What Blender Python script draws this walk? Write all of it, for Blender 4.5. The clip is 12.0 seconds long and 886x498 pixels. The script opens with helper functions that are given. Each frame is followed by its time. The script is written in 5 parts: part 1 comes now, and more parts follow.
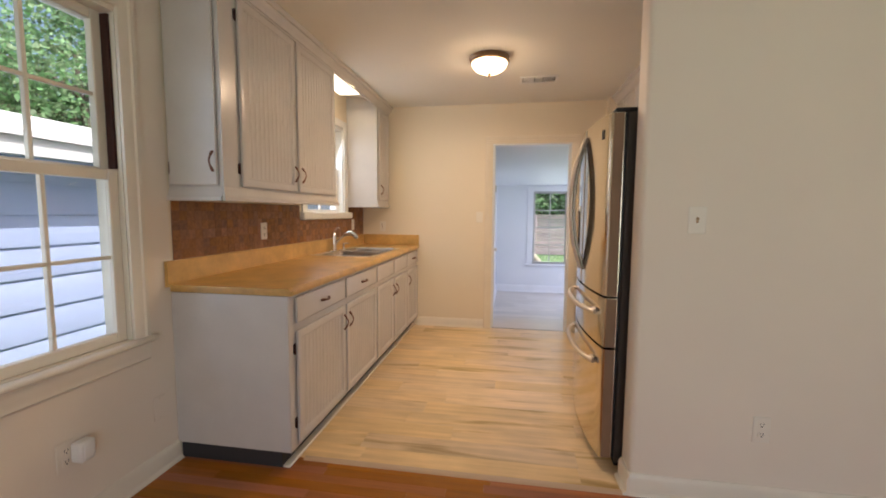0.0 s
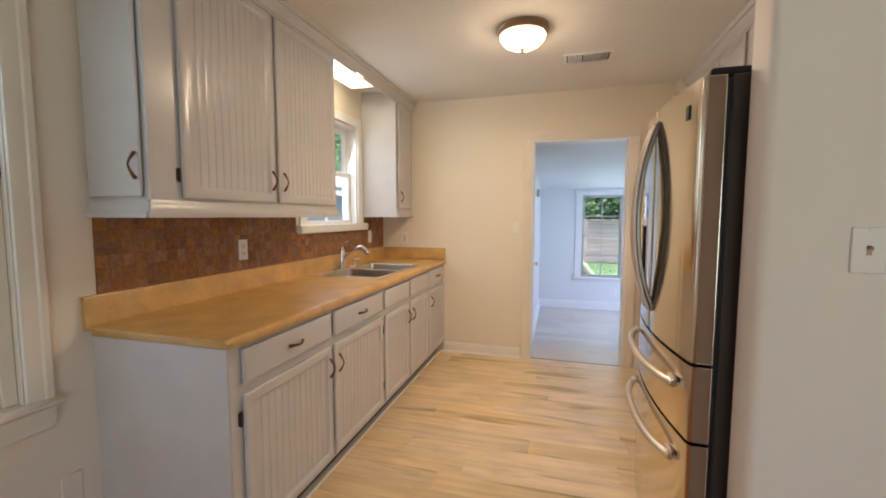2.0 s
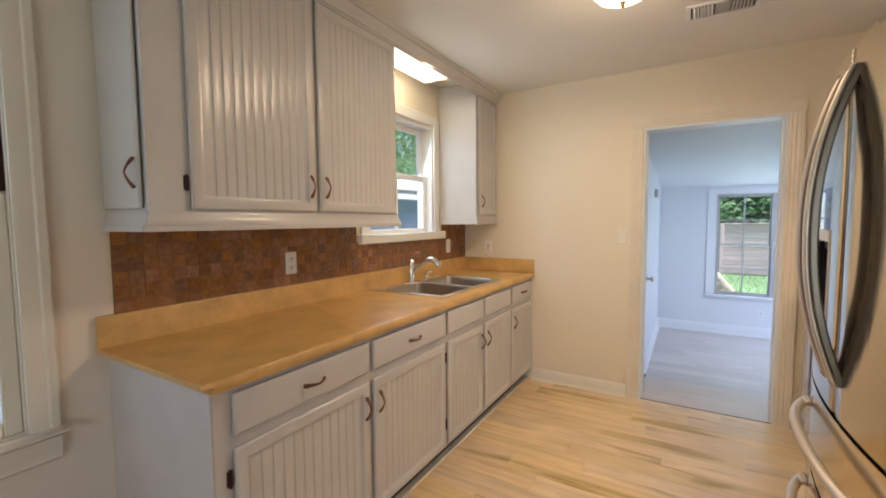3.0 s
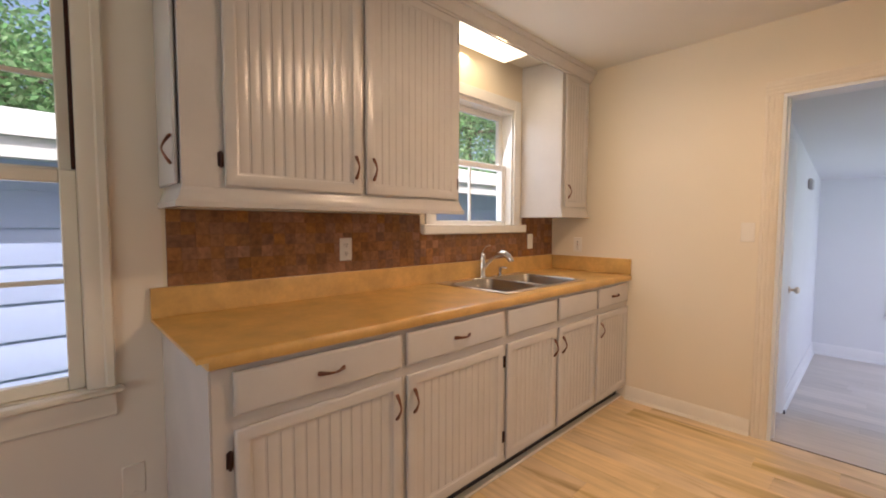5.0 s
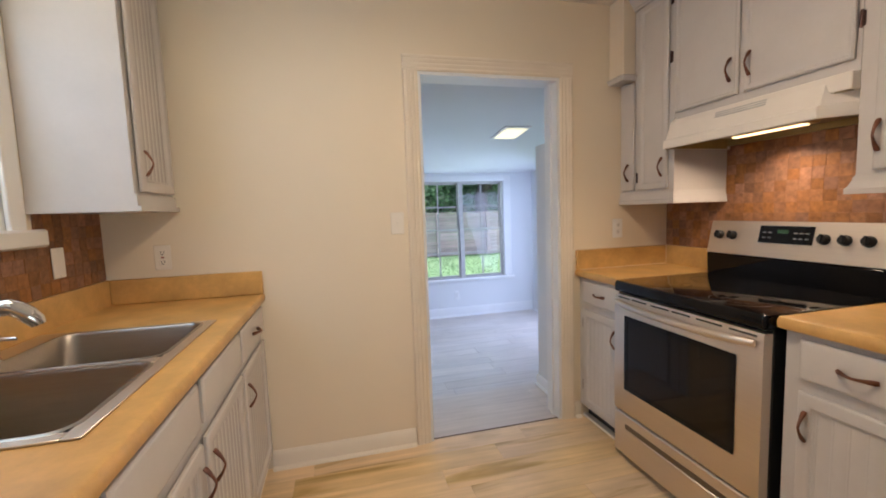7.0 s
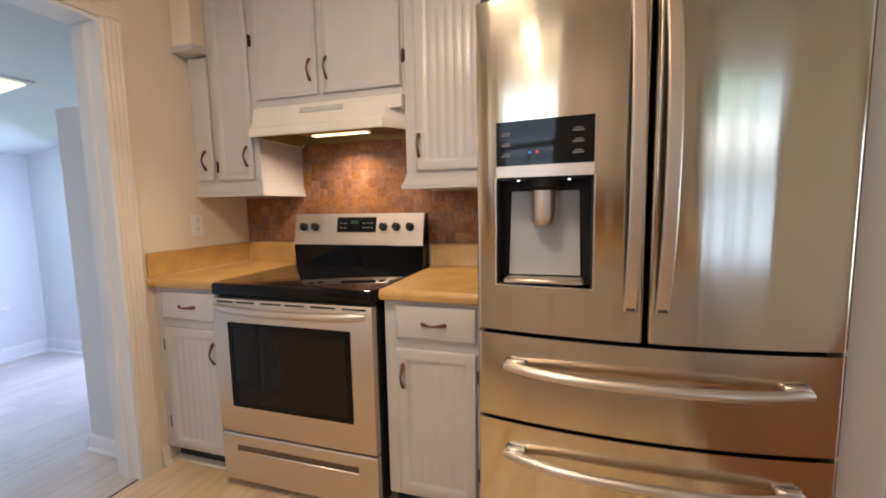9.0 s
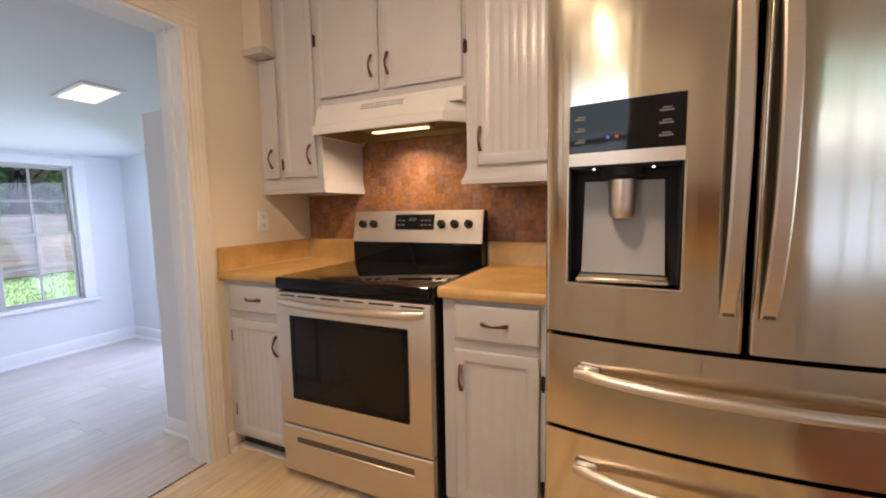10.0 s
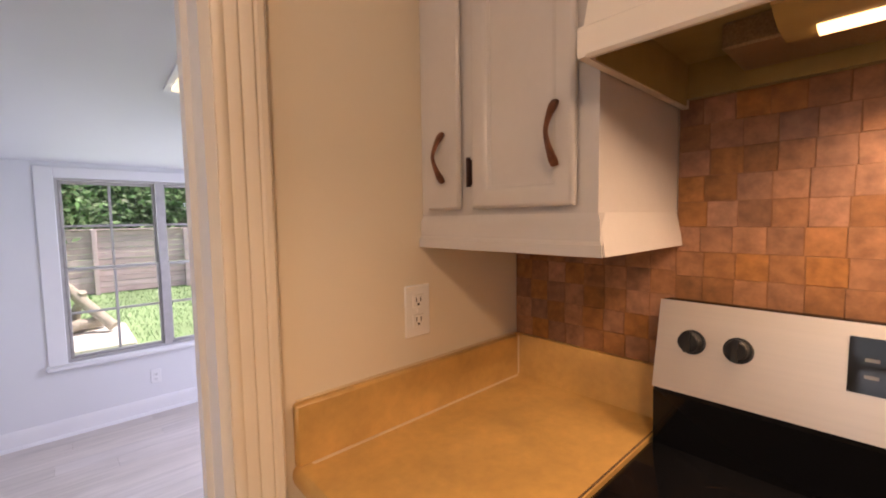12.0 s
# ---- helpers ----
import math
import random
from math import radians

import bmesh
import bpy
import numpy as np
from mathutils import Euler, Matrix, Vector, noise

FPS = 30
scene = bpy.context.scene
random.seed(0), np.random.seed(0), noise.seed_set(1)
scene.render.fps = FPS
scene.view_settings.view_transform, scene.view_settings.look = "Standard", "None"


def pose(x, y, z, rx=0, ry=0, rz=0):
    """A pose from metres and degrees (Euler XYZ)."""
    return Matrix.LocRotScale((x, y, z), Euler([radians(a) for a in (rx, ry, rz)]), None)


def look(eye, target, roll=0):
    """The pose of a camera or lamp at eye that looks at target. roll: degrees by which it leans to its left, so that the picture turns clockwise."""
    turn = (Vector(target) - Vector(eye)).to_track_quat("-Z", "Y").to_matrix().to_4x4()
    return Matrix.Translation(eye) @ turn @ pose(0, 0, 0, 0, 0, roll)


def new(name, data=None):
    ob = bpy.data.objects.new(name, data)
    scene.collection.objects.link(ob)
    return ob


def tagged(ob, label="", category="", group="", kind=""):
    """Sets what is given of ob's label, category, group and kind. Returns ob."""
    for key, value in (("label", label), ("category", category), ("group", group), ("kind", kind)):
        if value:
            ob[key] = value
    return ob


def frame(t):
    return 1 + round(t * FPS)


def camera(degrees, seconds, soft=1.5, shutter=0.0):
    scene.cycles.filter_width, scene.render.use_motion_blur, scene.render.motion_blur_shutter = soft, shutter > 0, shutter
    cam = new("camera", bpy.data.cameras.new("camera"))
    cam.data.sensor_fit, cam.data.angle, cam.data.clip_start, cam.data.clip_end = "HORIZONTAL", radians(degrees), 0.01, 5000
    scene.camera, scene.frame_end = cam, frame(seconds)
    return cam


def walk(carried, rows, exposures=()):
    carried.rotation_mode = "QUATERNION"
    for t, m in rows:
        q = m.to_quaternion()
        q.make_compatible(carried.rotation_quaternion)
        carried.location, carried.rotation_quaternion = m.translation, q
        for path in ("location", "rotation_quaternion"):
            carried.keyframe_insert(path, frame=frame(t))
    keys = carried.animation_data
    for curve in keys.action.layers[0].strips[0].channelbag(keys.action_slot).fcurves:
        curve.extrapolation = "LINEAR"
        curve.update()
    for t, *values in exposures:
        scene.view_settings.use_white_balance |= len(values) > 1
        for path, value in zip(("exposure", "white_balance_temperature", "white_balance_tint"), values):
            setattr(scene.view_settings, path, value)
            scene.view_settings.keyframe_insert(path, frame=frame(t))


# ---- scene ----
EXPOSURE = 0.73
cam = camera(94.0, 12.0, 1.9)
PATH = [
    (0, (0.004, -0.051, 1.278), (-0.318, 1.915, 1.104), 0.4),
    (0.5, (-0.01, 0.035, 1.297), (-0.345, 1.999, 1.121), 0.2),
    (1, (0.073, 0.215, 1.313), (-0.381, 2.156, 1.143), -0.3),
    (1.5, (0.12, 0.398, 1.315), (-0.354, 2.334, 1.153), -0.1),
    (2, (0.058, 0.611, 1.336), (-0.485, 2.53, 1.179), 0.1),
    (2.5, (0.067, 0.844, 1.333), (-0.655, 2.704, 1.186), -0.4),
    (3, (0.106, 1.121, 1.358), (-0.919, 2.834, 1.223), -0.4),
    (3.5, (0.162, 1.396, 1.398), (-1.141, 2.908, 1.268), -0.1),
    (3.7, (0.153, 1.454, 1.382), (-1.21, 2.914, 1.269), 0.2),
    (5.3, (0.203, 1.456, 1.268), (-1.243, 2.832, 1.149), 0.2),
    (5.5, (0.077, 1.503, 1.283), (-1.249, 2.996, 1.163), -0.2),
    (6, (-0.232, 1.714, 1.316), (-1.096, 3.511, 1.168), -0.9),
    (6.5, (-0.553, 1.973, 1.291), (-0.776, 3.954, 1.134), -1.2),
    (7, (-0.643, 2.318, 1.291), (-0.156, 4.249, 1.108), -2.0),
    (7.5, (-0.614, 2.646, 1.361), (0.558, 4.249, 1.125), -2.8),
    (7.7, (-0.588, 2.74, 1.39), (0.828, 4.127, 1.12), -2.1),
    (9.3, (-0.696, 2.585, 1.18), (1.208, 3.164, 0.98), -1.2),
    (9.5, (-0.709, 2.564, 1.162), (1.172, 3.215, 0.965), -1.2),
    (10, (-0.619, 2.679, 1.2), (1.188, 3.514, 1.005), -1.0),
    (10.5, (-0.446, 2.981, 1.267), (1.287, 3.961, 1.076), -1.1),
    (11, (-0.171, 3.25, 1.302), (1.481, 4.364, 1.125), -1.2),
    (11.5, (0.137, 3.532, 1.341), (1.663, 4.815, 1.182), -0.8),
    (12, (0.44, 3.791, 1.351), (1.788, 5.261, 1.206), -0.9),
]
walk(cam, [(t, look(eye, target, roll)) for t, eye, target, roll in PATH],
     [(0.0, EXPOSURE - 0.03, 6450, 13), (2.5, EXPOSURE + 0.05, 5850, 8), (3.0, EXPOSURE + 0.02, 5850, 7), (3.5, EXPOSURE - 0.06, 6350, 13),
      (5.5, EXPOSURE - 0.06, 6500, 17), (6.0, EXPOSURE - 0.06, 6050, 12), (6.5, EXPOSURE - 0.09, 5850, 10), (7.0, EXPOSURE - 0.13, 5700, 9),
      (7.5, EXPOSURE - 0.06, 5400, 5), (9.5, EXPOSURE + 0.14, 5850, 11), (10.5, EXPOSURE + 0.02, 6350, 15), (12.0, EXPOSURE - 0.04, 7000, 24)])

# ---- world, sun and lamps ----
SUN_ELEVATION, SUN_AZIMUTH = 63.0, 108.0   # azimuth in degrees from +y towards +x
sky_world = bpy.data.worlds.new("sky")
scene.world = sky_world
sky_world.use_nodes = True
sky_tree = sky_world.node_tree
sky_node = sky_tree.nodes.new("ShaderNodeTexSky")
sky_node.sky_type = 'NISHITA'
sky_node.sun_disc = False
sky_node.sun_elevation = radians(SUN_ELEVATION)
sky_node.sun_rotation = radians(SUN_AZIMUTH)
sky_node.air_density, sky_node.dust_density = 1.0, 4.0
sky_tree.links.new(sky_node.outputs[0], sky_tree.nodes["Background"].inputs[0])
sky_tree.nodes["Background"].inputs[1].default_value = 0.15


def lamp(name, kind, place, target, power, colour, size=0.1, size_y=0.0):
    data = bpy.data.lights.new(name, kind)
    data.energy, data.color = power, colour
    if kind == 'AREA':
        data.shape, data.size, data.size_y = 'RECTANGLE', size, size_y or size
    elif kind == 'SUN':
        data.angle = radians(size)
    else:
        data.shadow_soft_size = size
    ob = new(name, data)
    ob.matrix_world = look(place, target)
    return ob


sun_way = Vector((math.sin(radians(SUN_AZIMUTH)) * math.cos(radians(SUN_ELEVATION)),
                  math.cos(radians(SUN_AZIMUTH)) * math.cos(radians(SUN_ELEVATION)), math.sin(radians(SUN_ELEVATION))))
lamp("sun", 'SUN', sun_way * 30, (0, 0, 0), 4.2, (1.0, 0.96, 0.89), 0.6)
WARM = (1.0, 0.72, 0.46)
lamp("bowl_bulb", 'POINT', (-0.18, 3.17, 2.365), (-0.18, 3.17, 0), 4.6, WARM, 0.085)
lamp("bowl_glass_light", 'AREA', (-0.18, 3.17, 2.29), (-0.18, 3.17, 0), 9.5, WARM, 0.26, 0.26)
lamp("sink_tube", 'AREA', (-1.575, 3.42, 2.365), (-1.60, 3.42, 0), 1.6, (1.0, 0.76, 0.44), 0.10, 0.60)
hood_bulb = lamp("hood_bulb", 'AREA', (1.15, 3.73, 1.572), (0.85, 3.70, 0), 2.6, (1.0, 0.72, 0.46), 0.05, 0.30)
hood_bulb.data.spread = radians(158)   # sunk in the hood
lamp("den_panel_light", 'AREA', (0.93, 5.92, 1.968), (0.93, 5.92, 0), 2.0, (1.0, 0.93, 0.80), 0.18, 0.28)
SKYLIGHT = (0.80, 0.90, 1.0)
lamp("dining_window_sky", 'AREA', (-1.80, 1.03, 1.40), (0, 1.03, 1.0), 1.6, (0.78, 0.88, 1.0), 0.85, 1.3)
lamp("sink_window_sky", 'AREA', (-1.80, 3.56, 1.68), (0, 3.56, 1.0), 3.6, SKYLIGHT, 0.75, 0.8)
lamp("den_window_sky", 'AREA', (1.04, 7.93, 1.02), (1.04, 5, 0.9), 3.6, SKYLIGHT, 1.2, 1.3)
lamp("den_door_sky", 'AREA', (2.20, 6.55, 0.80), (1.3, 7.4, 0.1), 21, (0.64, 0.70, 1.0), 1.15, 1.8)
# fill light in the added, unseen rear window of the dining room
lamp("dining_back_fill", 'AREA', (1.15, -2.28, 1.05), (0.9, 2, 0.6), 20.5, (0.92, 0.95, 1.0), 2.6, 1.7)

# ---- materials ----


def material(name, colour, rough=0.5, metal=0.0, grain=(0, 0, 0), grain_scale=(40, 40, 40), blotch=0.0, blotch_scale=2.5,
             bump=0.0, bump_scale=60, random=0.0, hue=0.0, island=False, spec=0.5, coat=0.0, brushed=0.0, streak=0.0, ripple=0.0):
    """Principled paint with blotches at a large scale, grain at a small one, fine relief and a change from piece to piece."""
    m = bpy.data.materials.new(name)
    m.use_nodes = True
    t = m.node_tree
    n, l = t.nodes, t.links
    p = n["Principled BSDF"]
    p.inputs["Roughness"].default_value, p.inputs["Metallic"].default_value = rough, metal
    p.inputs["Specular IOR Level"].default_value = spec
    p.inputs["Coat Weight"].default_value = coat
    if brushed:
        tangent = n.new("ShaderNodeTangent")
        tangent.direction_type, tangent.axis = 'RADIAL', 'Z'
        l.new(tangent.outputs[0], p.inputs["Tangent"])
        p.inputs["Anisotropic"].default_value = brushed
        p.inputs["Anisotropic Rotation"].default_value = 0.25
    at = n.new("ShaderNodeTexCoord")
    rgb = n.new("ShaderNodeRGB")
    rgb.outputs[0].default_value = (*colour, 1)
    out = rgb.outputs[0]

    def shift(out, amount_socket, low, high):
        ramp = n.new("ShaderNodeMapRange")
        ramp.inputs["From Min"].default_value, ramp.inputs["From Max"].default_value = 0.25, 0.75
        ramp.inputs["To Min"].default_value, ramp.inputs["To Max"].default_value = low, high
        l.new(amount_socket, ramp.inputs["Value"])
        hsv = n.new("ShaderNodeHueSaturation")
        l.new(ramp.outputs[0], hsv.inputs["Value"])
        l.new(out, hsv.inputs["Color"])
        return hsv.outputs[0]

    offset = None
    if random or hue:
        if island:
            src = n.new("ShaderNodeNewGeometry").outputs["Random Per Island"]
        else:
            src = n.new("ShaderNodeObjectInfo").outputs["Random"]
        ramp = n.new("ShaderNodeMapRange")
        ramp.inputs["To Min"].default_value, ramp.inputs["To Max"].default_value = 1 - random, 1 + random
        l.new(src, ramp.inputs["Value"])
        hsv = n.new("ShaderNodeHueSaturation")
        l.new(ramp.outputs[0], hsv.inputs["Value"])
        if hue:
            mul = n.new("ShaderNodeMath")
            mul.operation = 'MULTIPLY'
            mul.inputs[1].default_value = 7.31
            l.new(src, mul.inputs[0])
            fr = n.new("ShaderNodeMath")
            fr.operation = 'FRACT'
            l.new(mul.outputs[0], fr.inputs[0])
            hr = n.new("ShaderNodeMapRange")
            hr.inputs["To Min"].default_value, hr.inputs["To Max"].default_value = 0.5 - hue, 0.5 + hue
            l.new(fr.outputs[0], hr.inputs["Value"])
            l.new(hr.outputs[0], hsv.inputs["Hue"])
            sr = n.new("ShaderNodeMapRange")
            sr.inputs["To Min"].default_value, sr.inputs["To Max"].default_value = 0.86, 1.12
            l.new(fr.outputs[0], sr.inputs["Value"])
            l.new(sr.outputs[0], hsv.inputs["Saturation"])
        l.new(out, hsv.inputs["Color"])
        out = hsv.outputs[0]
        big = n.new("ShaderNodeMath")
        big.operation = 'MULTIPLY'
        big.inputs[1].default_value = 37.0
        l.new(src, big.inputs[0])
        offset = big.outputs[0]
    place = at.outputs["Object"]
    if offset is not None:
        add = n.new("ShaderNodeVectorMath")
        add.operation = 'ADD'
        l.new(place, add.inputs[0])
        l.new(offset, add.inputs[1])
        place = add.outputs[0]
    if blotch:
        tex = n.new("ShaderNodeTexNoise")
        tex.inputs["Scale"].default_value, tex.inputs["Detail"].default_value = blotch_scale, 4
        l.new(place, tex.inputs["Vector"])
        out = shift(out, tex.outputs["Fac"], 1 - blotch, 1 + blotch)
    fine = None
    if any(grain):
        mp = n.new("ShaderNodeMapping")
        mp.inputs["Scale"].default_value = grain_scale
        l.new(place, mp.inputs["Vector"])
        tex = n.new("ShaderNodeTexNoise")
        tex.inputs["Scale"].default_value, tex.inputs["Detail"].default_value = 1.0, 6
        tex.inputs["Roughness"].default_value = 0.62
        l.new(mp.outputs[0], tex.inputs["Vector"])
        fine = tex.outputs["Fac"]
        out = shift(out, fine, 1 - grain[0], 1 + grain[0])
        if grain[1]:
            rr = n.new("ShaderNodeMapRange")
            rr.inputs["To Min"].default_value, rr.inputs["To Max"].default_value = rough - grain[1], rough + grain[1]
            l.new(fine, rr.inputs["Value"])
            l.new(rr.outputs[0], p.inputs["Roughness"])
    if streak:
        mp = n.new("ShaderNodeMapping")
        mp.inputs["Scale"].default_value = (1.3, 9, 9)
        l.new(place, mp.inputs["Vector"])
        tex = n.new("ShaderNodeTexNoise")
        tex.inputs["Scale"].default_value, tex.inputs["Detail"].default_value = 1.0, 5
        tex.inputs["Distortion"].default_value = 0.6
        l.new(mp.outputs[0], tex.inputs["Vector"])
        knot = n.new("ShaderNodeMapRange")
        knot.interpolation_type = 'SMOOTHSTEP'
        knot.inputs["From Min"].default_value, knot.inputs["From Max"].default_value = 0.54, 0.74
        knot.inputs["To Min"].default_value, knot.inputs["To Max"].default_value = 1.0, 1.0 - streak
        l.new(tex.outputs["Fac"], knot.inputs["Value"])
        hsv = n.new("ShaderNodeHueSaturation")
        l.new(knot.outputs[0], hsv.inputs["Value"])
        rich = n.new("ShaderNodeMapRange")
        rich.inputs["From Min"].default_value, rich.inputs["From Max"].default_value = 1.0 - streak, 1.0
        rich.inputs["To Min"].default_value, rich.inputs["To Max"].default_value = 1.35, 1.0
        l.new(knot.outputs[0], rich.inputs["Value"])
        l.new(rich.outputs[0], hsv.inputs["Saturation"])
        l.new(out, hsv.inputs["Color"])
        out = hsv.outputs[0]
    l.new(out, p.inputs["Base Color"])
    if ripple:
        mp = n.new("ShaderNodeMapping")
        mp.inputs["Scale"].default_value = (1, 14, 0.5)
        l.new(place, mp.inputs["Vector"])
        tex = n.new("ShaderNodeTexNoise")
        tex.inputs["Scale"].default_value, tex.inputs["Detail"].default_value = 1.0, 2
        l.new(mp.outputs[0], tex.inputs["Vector"])
        b = n.new("ShaderNodeBump")
        b.inputs["Distance"].default_value, b.inputs["Strength"].default_value = 0.02, ripple
        l.new(tex.outputs["Fac"], b.inputs["Height"])
        l.new(b.outputs[0], p.inputs["Normal"])
    if bump or grain[2]:
        b = n.new("ShaderNodeBump")
        b.inputs["Distance"].default_value = 0.002
        if grain[2]:
            b.inputs["Strength"].default_value = grain[2]
            l.new(fine, b.inputs["Height"])
        else:
            tex = n.new("ShaderNodeTexNoise")
            tex.inputs["Scale"].default_value, tex.inputs["Detail"].default_value = bump_scale, 3
            l.new(place, tex.inputs["Vector"])
            b.inputs["Strength"].default_value = bump
            l.new(tex.outputs["Fac"], b.inputs["Height"])
        l.new(b.outputs[0], p.inputs["Normal"])
    return m


def glow(name, colour, strength, base=(0.9, 0.88, 0.82)):
    m = material(name, base, 0.35)
    p = m.node_tree.nodes["Principled BSDF"]
    p.inputs["Emission Color"].default_value = (*colour, 1)
    p.inputs["Emission Strength"].default_value = strength
    return m


def clear_glass(name, tint=(1, 1, 1)):
    m = bpy.data.materials.new(name)
    m.use_nodes = True
    t = m.node_tree
    n, l = t.nodes, t.links
    mix = n.new("ShaderNodeMixShader")
    edge = n.new("ShaderNodeLayerWeight")
    edge.inputs["Blend"].default_value = 0.5
    power = n.new("ShaderNodeMath")
    power.operation = 'POWER'
    power.inputs[1].default_value = 5.0
    l.new(edge.outputs["Facing"], power.inputs[0])
    fres = n.new("ShaderNodeMath")
    fres.operation = 'MULTIPLY_ADD'
    fres.inputs[1].default_value, fres.inputs[2].default_value = 0.9, 0.03
    l.new(power.outputs[0], fres.inputs[0])
    see = n.new("ShaderNodeBsdfTransparent")
    see.inputs[0].default_value = (*tint, 1)
    gloss = n.new("ShaderNodeBsdfGlossy")
    gloss.inputs["Roughness"].default_value = 0.02
    l.new(fres.outputs[0], mix.inputs[0])
    l.new(see.outputs[0], mix.inputs[1])
    l.new(gloss.outputs[0], mix.inputs[2])
    l.new(mix.outputs[0], n["Material Output"].inputs["Surface"])
    return m


CREAM = material("cream_wall_paint", (0.80, 0.705, 0.55), 0.62, blotch=0.03, blotch_scale=1.3, bump=0.10, bump_scale=140)
DINING_PAINT = material("warm_white_wall_paint", (0.82, 0.735, 0.625), 0.62, blotch=0.03, blotch_scale=1.3, bump=0.10, bump_scale=140)
DEN_PAINT = material("white_wall_paint", (0.74, 0.76, 0.78), 0.6, blotch=0.03, blotch_scale=1.1, bump=0.10, bump_scale=140)
CEILING = material("ceiling_paint", (0.80, 0.77, 0.70), 0.75, blotch=0.03, blotch_scale=1.0, bump=0.16, bump_scale=90)
TRIM = material("white_trim_paint", (0.80, 0.735, 0.625), 0.38, blotch=0.04, blotch_scale=5, bump=0.05, bump_scale=30)
CASING = material("cream_casing_paint", (0.80, 0.715, 0.585), 0.42, blotch=0.05, blotch_scale=5, bump=0.05, bump_scale=30)
DEN_TRIM = material("white_gloss_trim", (0.80, 0.81, 0.82), 0.4, blotch=0.03, blotch_scale=4)
CABINET = material("grey_cabinet_paint", (0.60, 0.57, 0.545), 0.235, blotch=0.04, blotch_scale=6, grain=(0.015, 0.0, 0.0), grain_scale=(60, 60, 60), bump=0.03, bump_scale=90)
# near black: the shade of the toe space, put into the kick's colour
KICK_SHADE = material("kick_painted_shade", (0.035, 0.033, 0.035), 0.7)
COUNTER = material("tan_laminate", (0.60, 0.362, 0.116), 0.31, blotch=0.20, blotch_scale=7, grain=(0.09, 0.04, 0.0), grain_scale=(45, 45, 45))
BRONZE = material("aged_bronze", (0.19, 0.085, 0.055), 0.38, 0.75, grain=(0.5, 0.12, 0.1), grain_scale=(60, 60, 60))
HINGE = material("dark_bronze_hinge", (0.06, 0.03, 0.025), 0.45, 0.7)
STEEL = material("brushed_stainless", (0.68, 0.60, 0.475), 0.13, 1.0, grain=(0.012, 0.02, 0.0), grain_scale=(160, 160, 1.2), brushed=0.82, ripple=0.05)
STEEL_FLAT = material("satin_stainless", (0.72, 0.63, 0.535), 0.41, 1.0, grain=(0.04, 0.05, 0.02), grain_scale=(160, 1.5, 160))
# darker copy of the stainless, with shade put into its colour
STEEL_DARK = material("dark_stainless", (0.20, 0.17, 0.14), 0.35, 1.0)
# matt brown that stands for the room mirrored in the steel door edges
EDGE_REFLECTION = material("edge_reflection_brown", (0.24, 0.150, 0.092), 0.6, 0.0, spec=0.25, blotch=0.06, blotch_scale=6)
SINK_STEEL = material("sink_stainless", (0.40, 0.365, 0.32), 0.33, 1.0, grain=(0.06, 0.05, 0.02), grain_scale=(8, 120, 120))
CHROME = material("chrome", (0.82, 0.82, 0.82), 0.08, 1.0)
DARK_SIDE = material("charcoal_appliance_side", (0.065, 0.053, 0.045), 0.55, spec=0.25, bump=0.2, bump_scale=300)
BLACK = material("black_plastic", (0.012, 0.012, 0.013), 0.5, spec=0.3)
BLACK_GLASS = material("black_ceramic_glass", (0.006, 0.006, 0.007), 0.05, spec=0.22)
OVEN_GLASS = material("oven_door_glass", (0.012, 0.009, 0.007), 0.05, spec=0.26)
RING = material("burner_ring_print", (0.014, 0.010, 0.009), 0.06, spec=0.22)
GREY_PLASTIC = material("grey_plastic", (0.40, 0.40, 0.40), 0.35)
LEGEND = material("panel_legend", (0.16, 0.16, 0.16), 0.5)
WHITE_LED = glow("white_led", (1.0, 0.95, 0.85), 1.5)
RED_LED = glow("red_led", (1.0, 0.08, 0.05), 0.35, (0.10, 0.01, 0.01))
BLUE_LED = glow("blue_led", (0.15, 0.3, 1.0), 0.35, (0.01, 0.02, 0.10))
GREEN_LED = glow("green_led", (0.2, 0.5, 0.15), 0.03, (0.012, 0.03, 0.012))
ALMOND = material("almond_plastic", (0.82, 0.765, 0.67), 0.35)
CAULK = material("pale_caulk", (0.72, 0.55, 0.34), 0.5)
PLASTIC = material("white_plastic", (0.84, 0.82, 0.78), 0.4)
RED_PLASTIC = material("dark_red_plastic", (0.28, 0.03, 0.02), 0.4)
SLOT = material("dark_slot", (0.03, 0.025, 0.02), 0.6)
HOOD_WHITE = material("white_enamel", (0.80, 0.75, 0.68), 0.3, blotch=0.03, blotch_scale=8)
# olive tone holds grease and the shade inside the hood
HOOD_IN = material("shaded_greasy_enamel", (0.34, 0.26, 0.10), 0.4, blotch=0.15, blotch_scale=14)
FILTER = material("aluminium_mesh_filter", (0.35, 0.27, 0.18), 0.45, 0.8, grain=(0.4, 0.1, 0.4), grain_scale=(300, 300, 300))
BOWL_GLASS = glow("lit_frosted_glass", (1.0, 0.70, 0.40), 3.6)
SINK_DIFFUSER = glow("lit_sink_diffuser", (1.0, 0.86, 0.62), 1.6)
HOOD_LENS = glow("lit_hood_lens", (1.0, 0.60, 0.27), 2.4)
DEN_LENS = glow("lit_den_diffuser", (1.0, 0.85, 0.50), 0.75, (0.5, 0.48, 0.42))
NICKEL = material("bronze_lamp_rim", (0.36, 0.24, 0.15), 0.4, 0.8)
GLASS = clear_glass("window_glass")
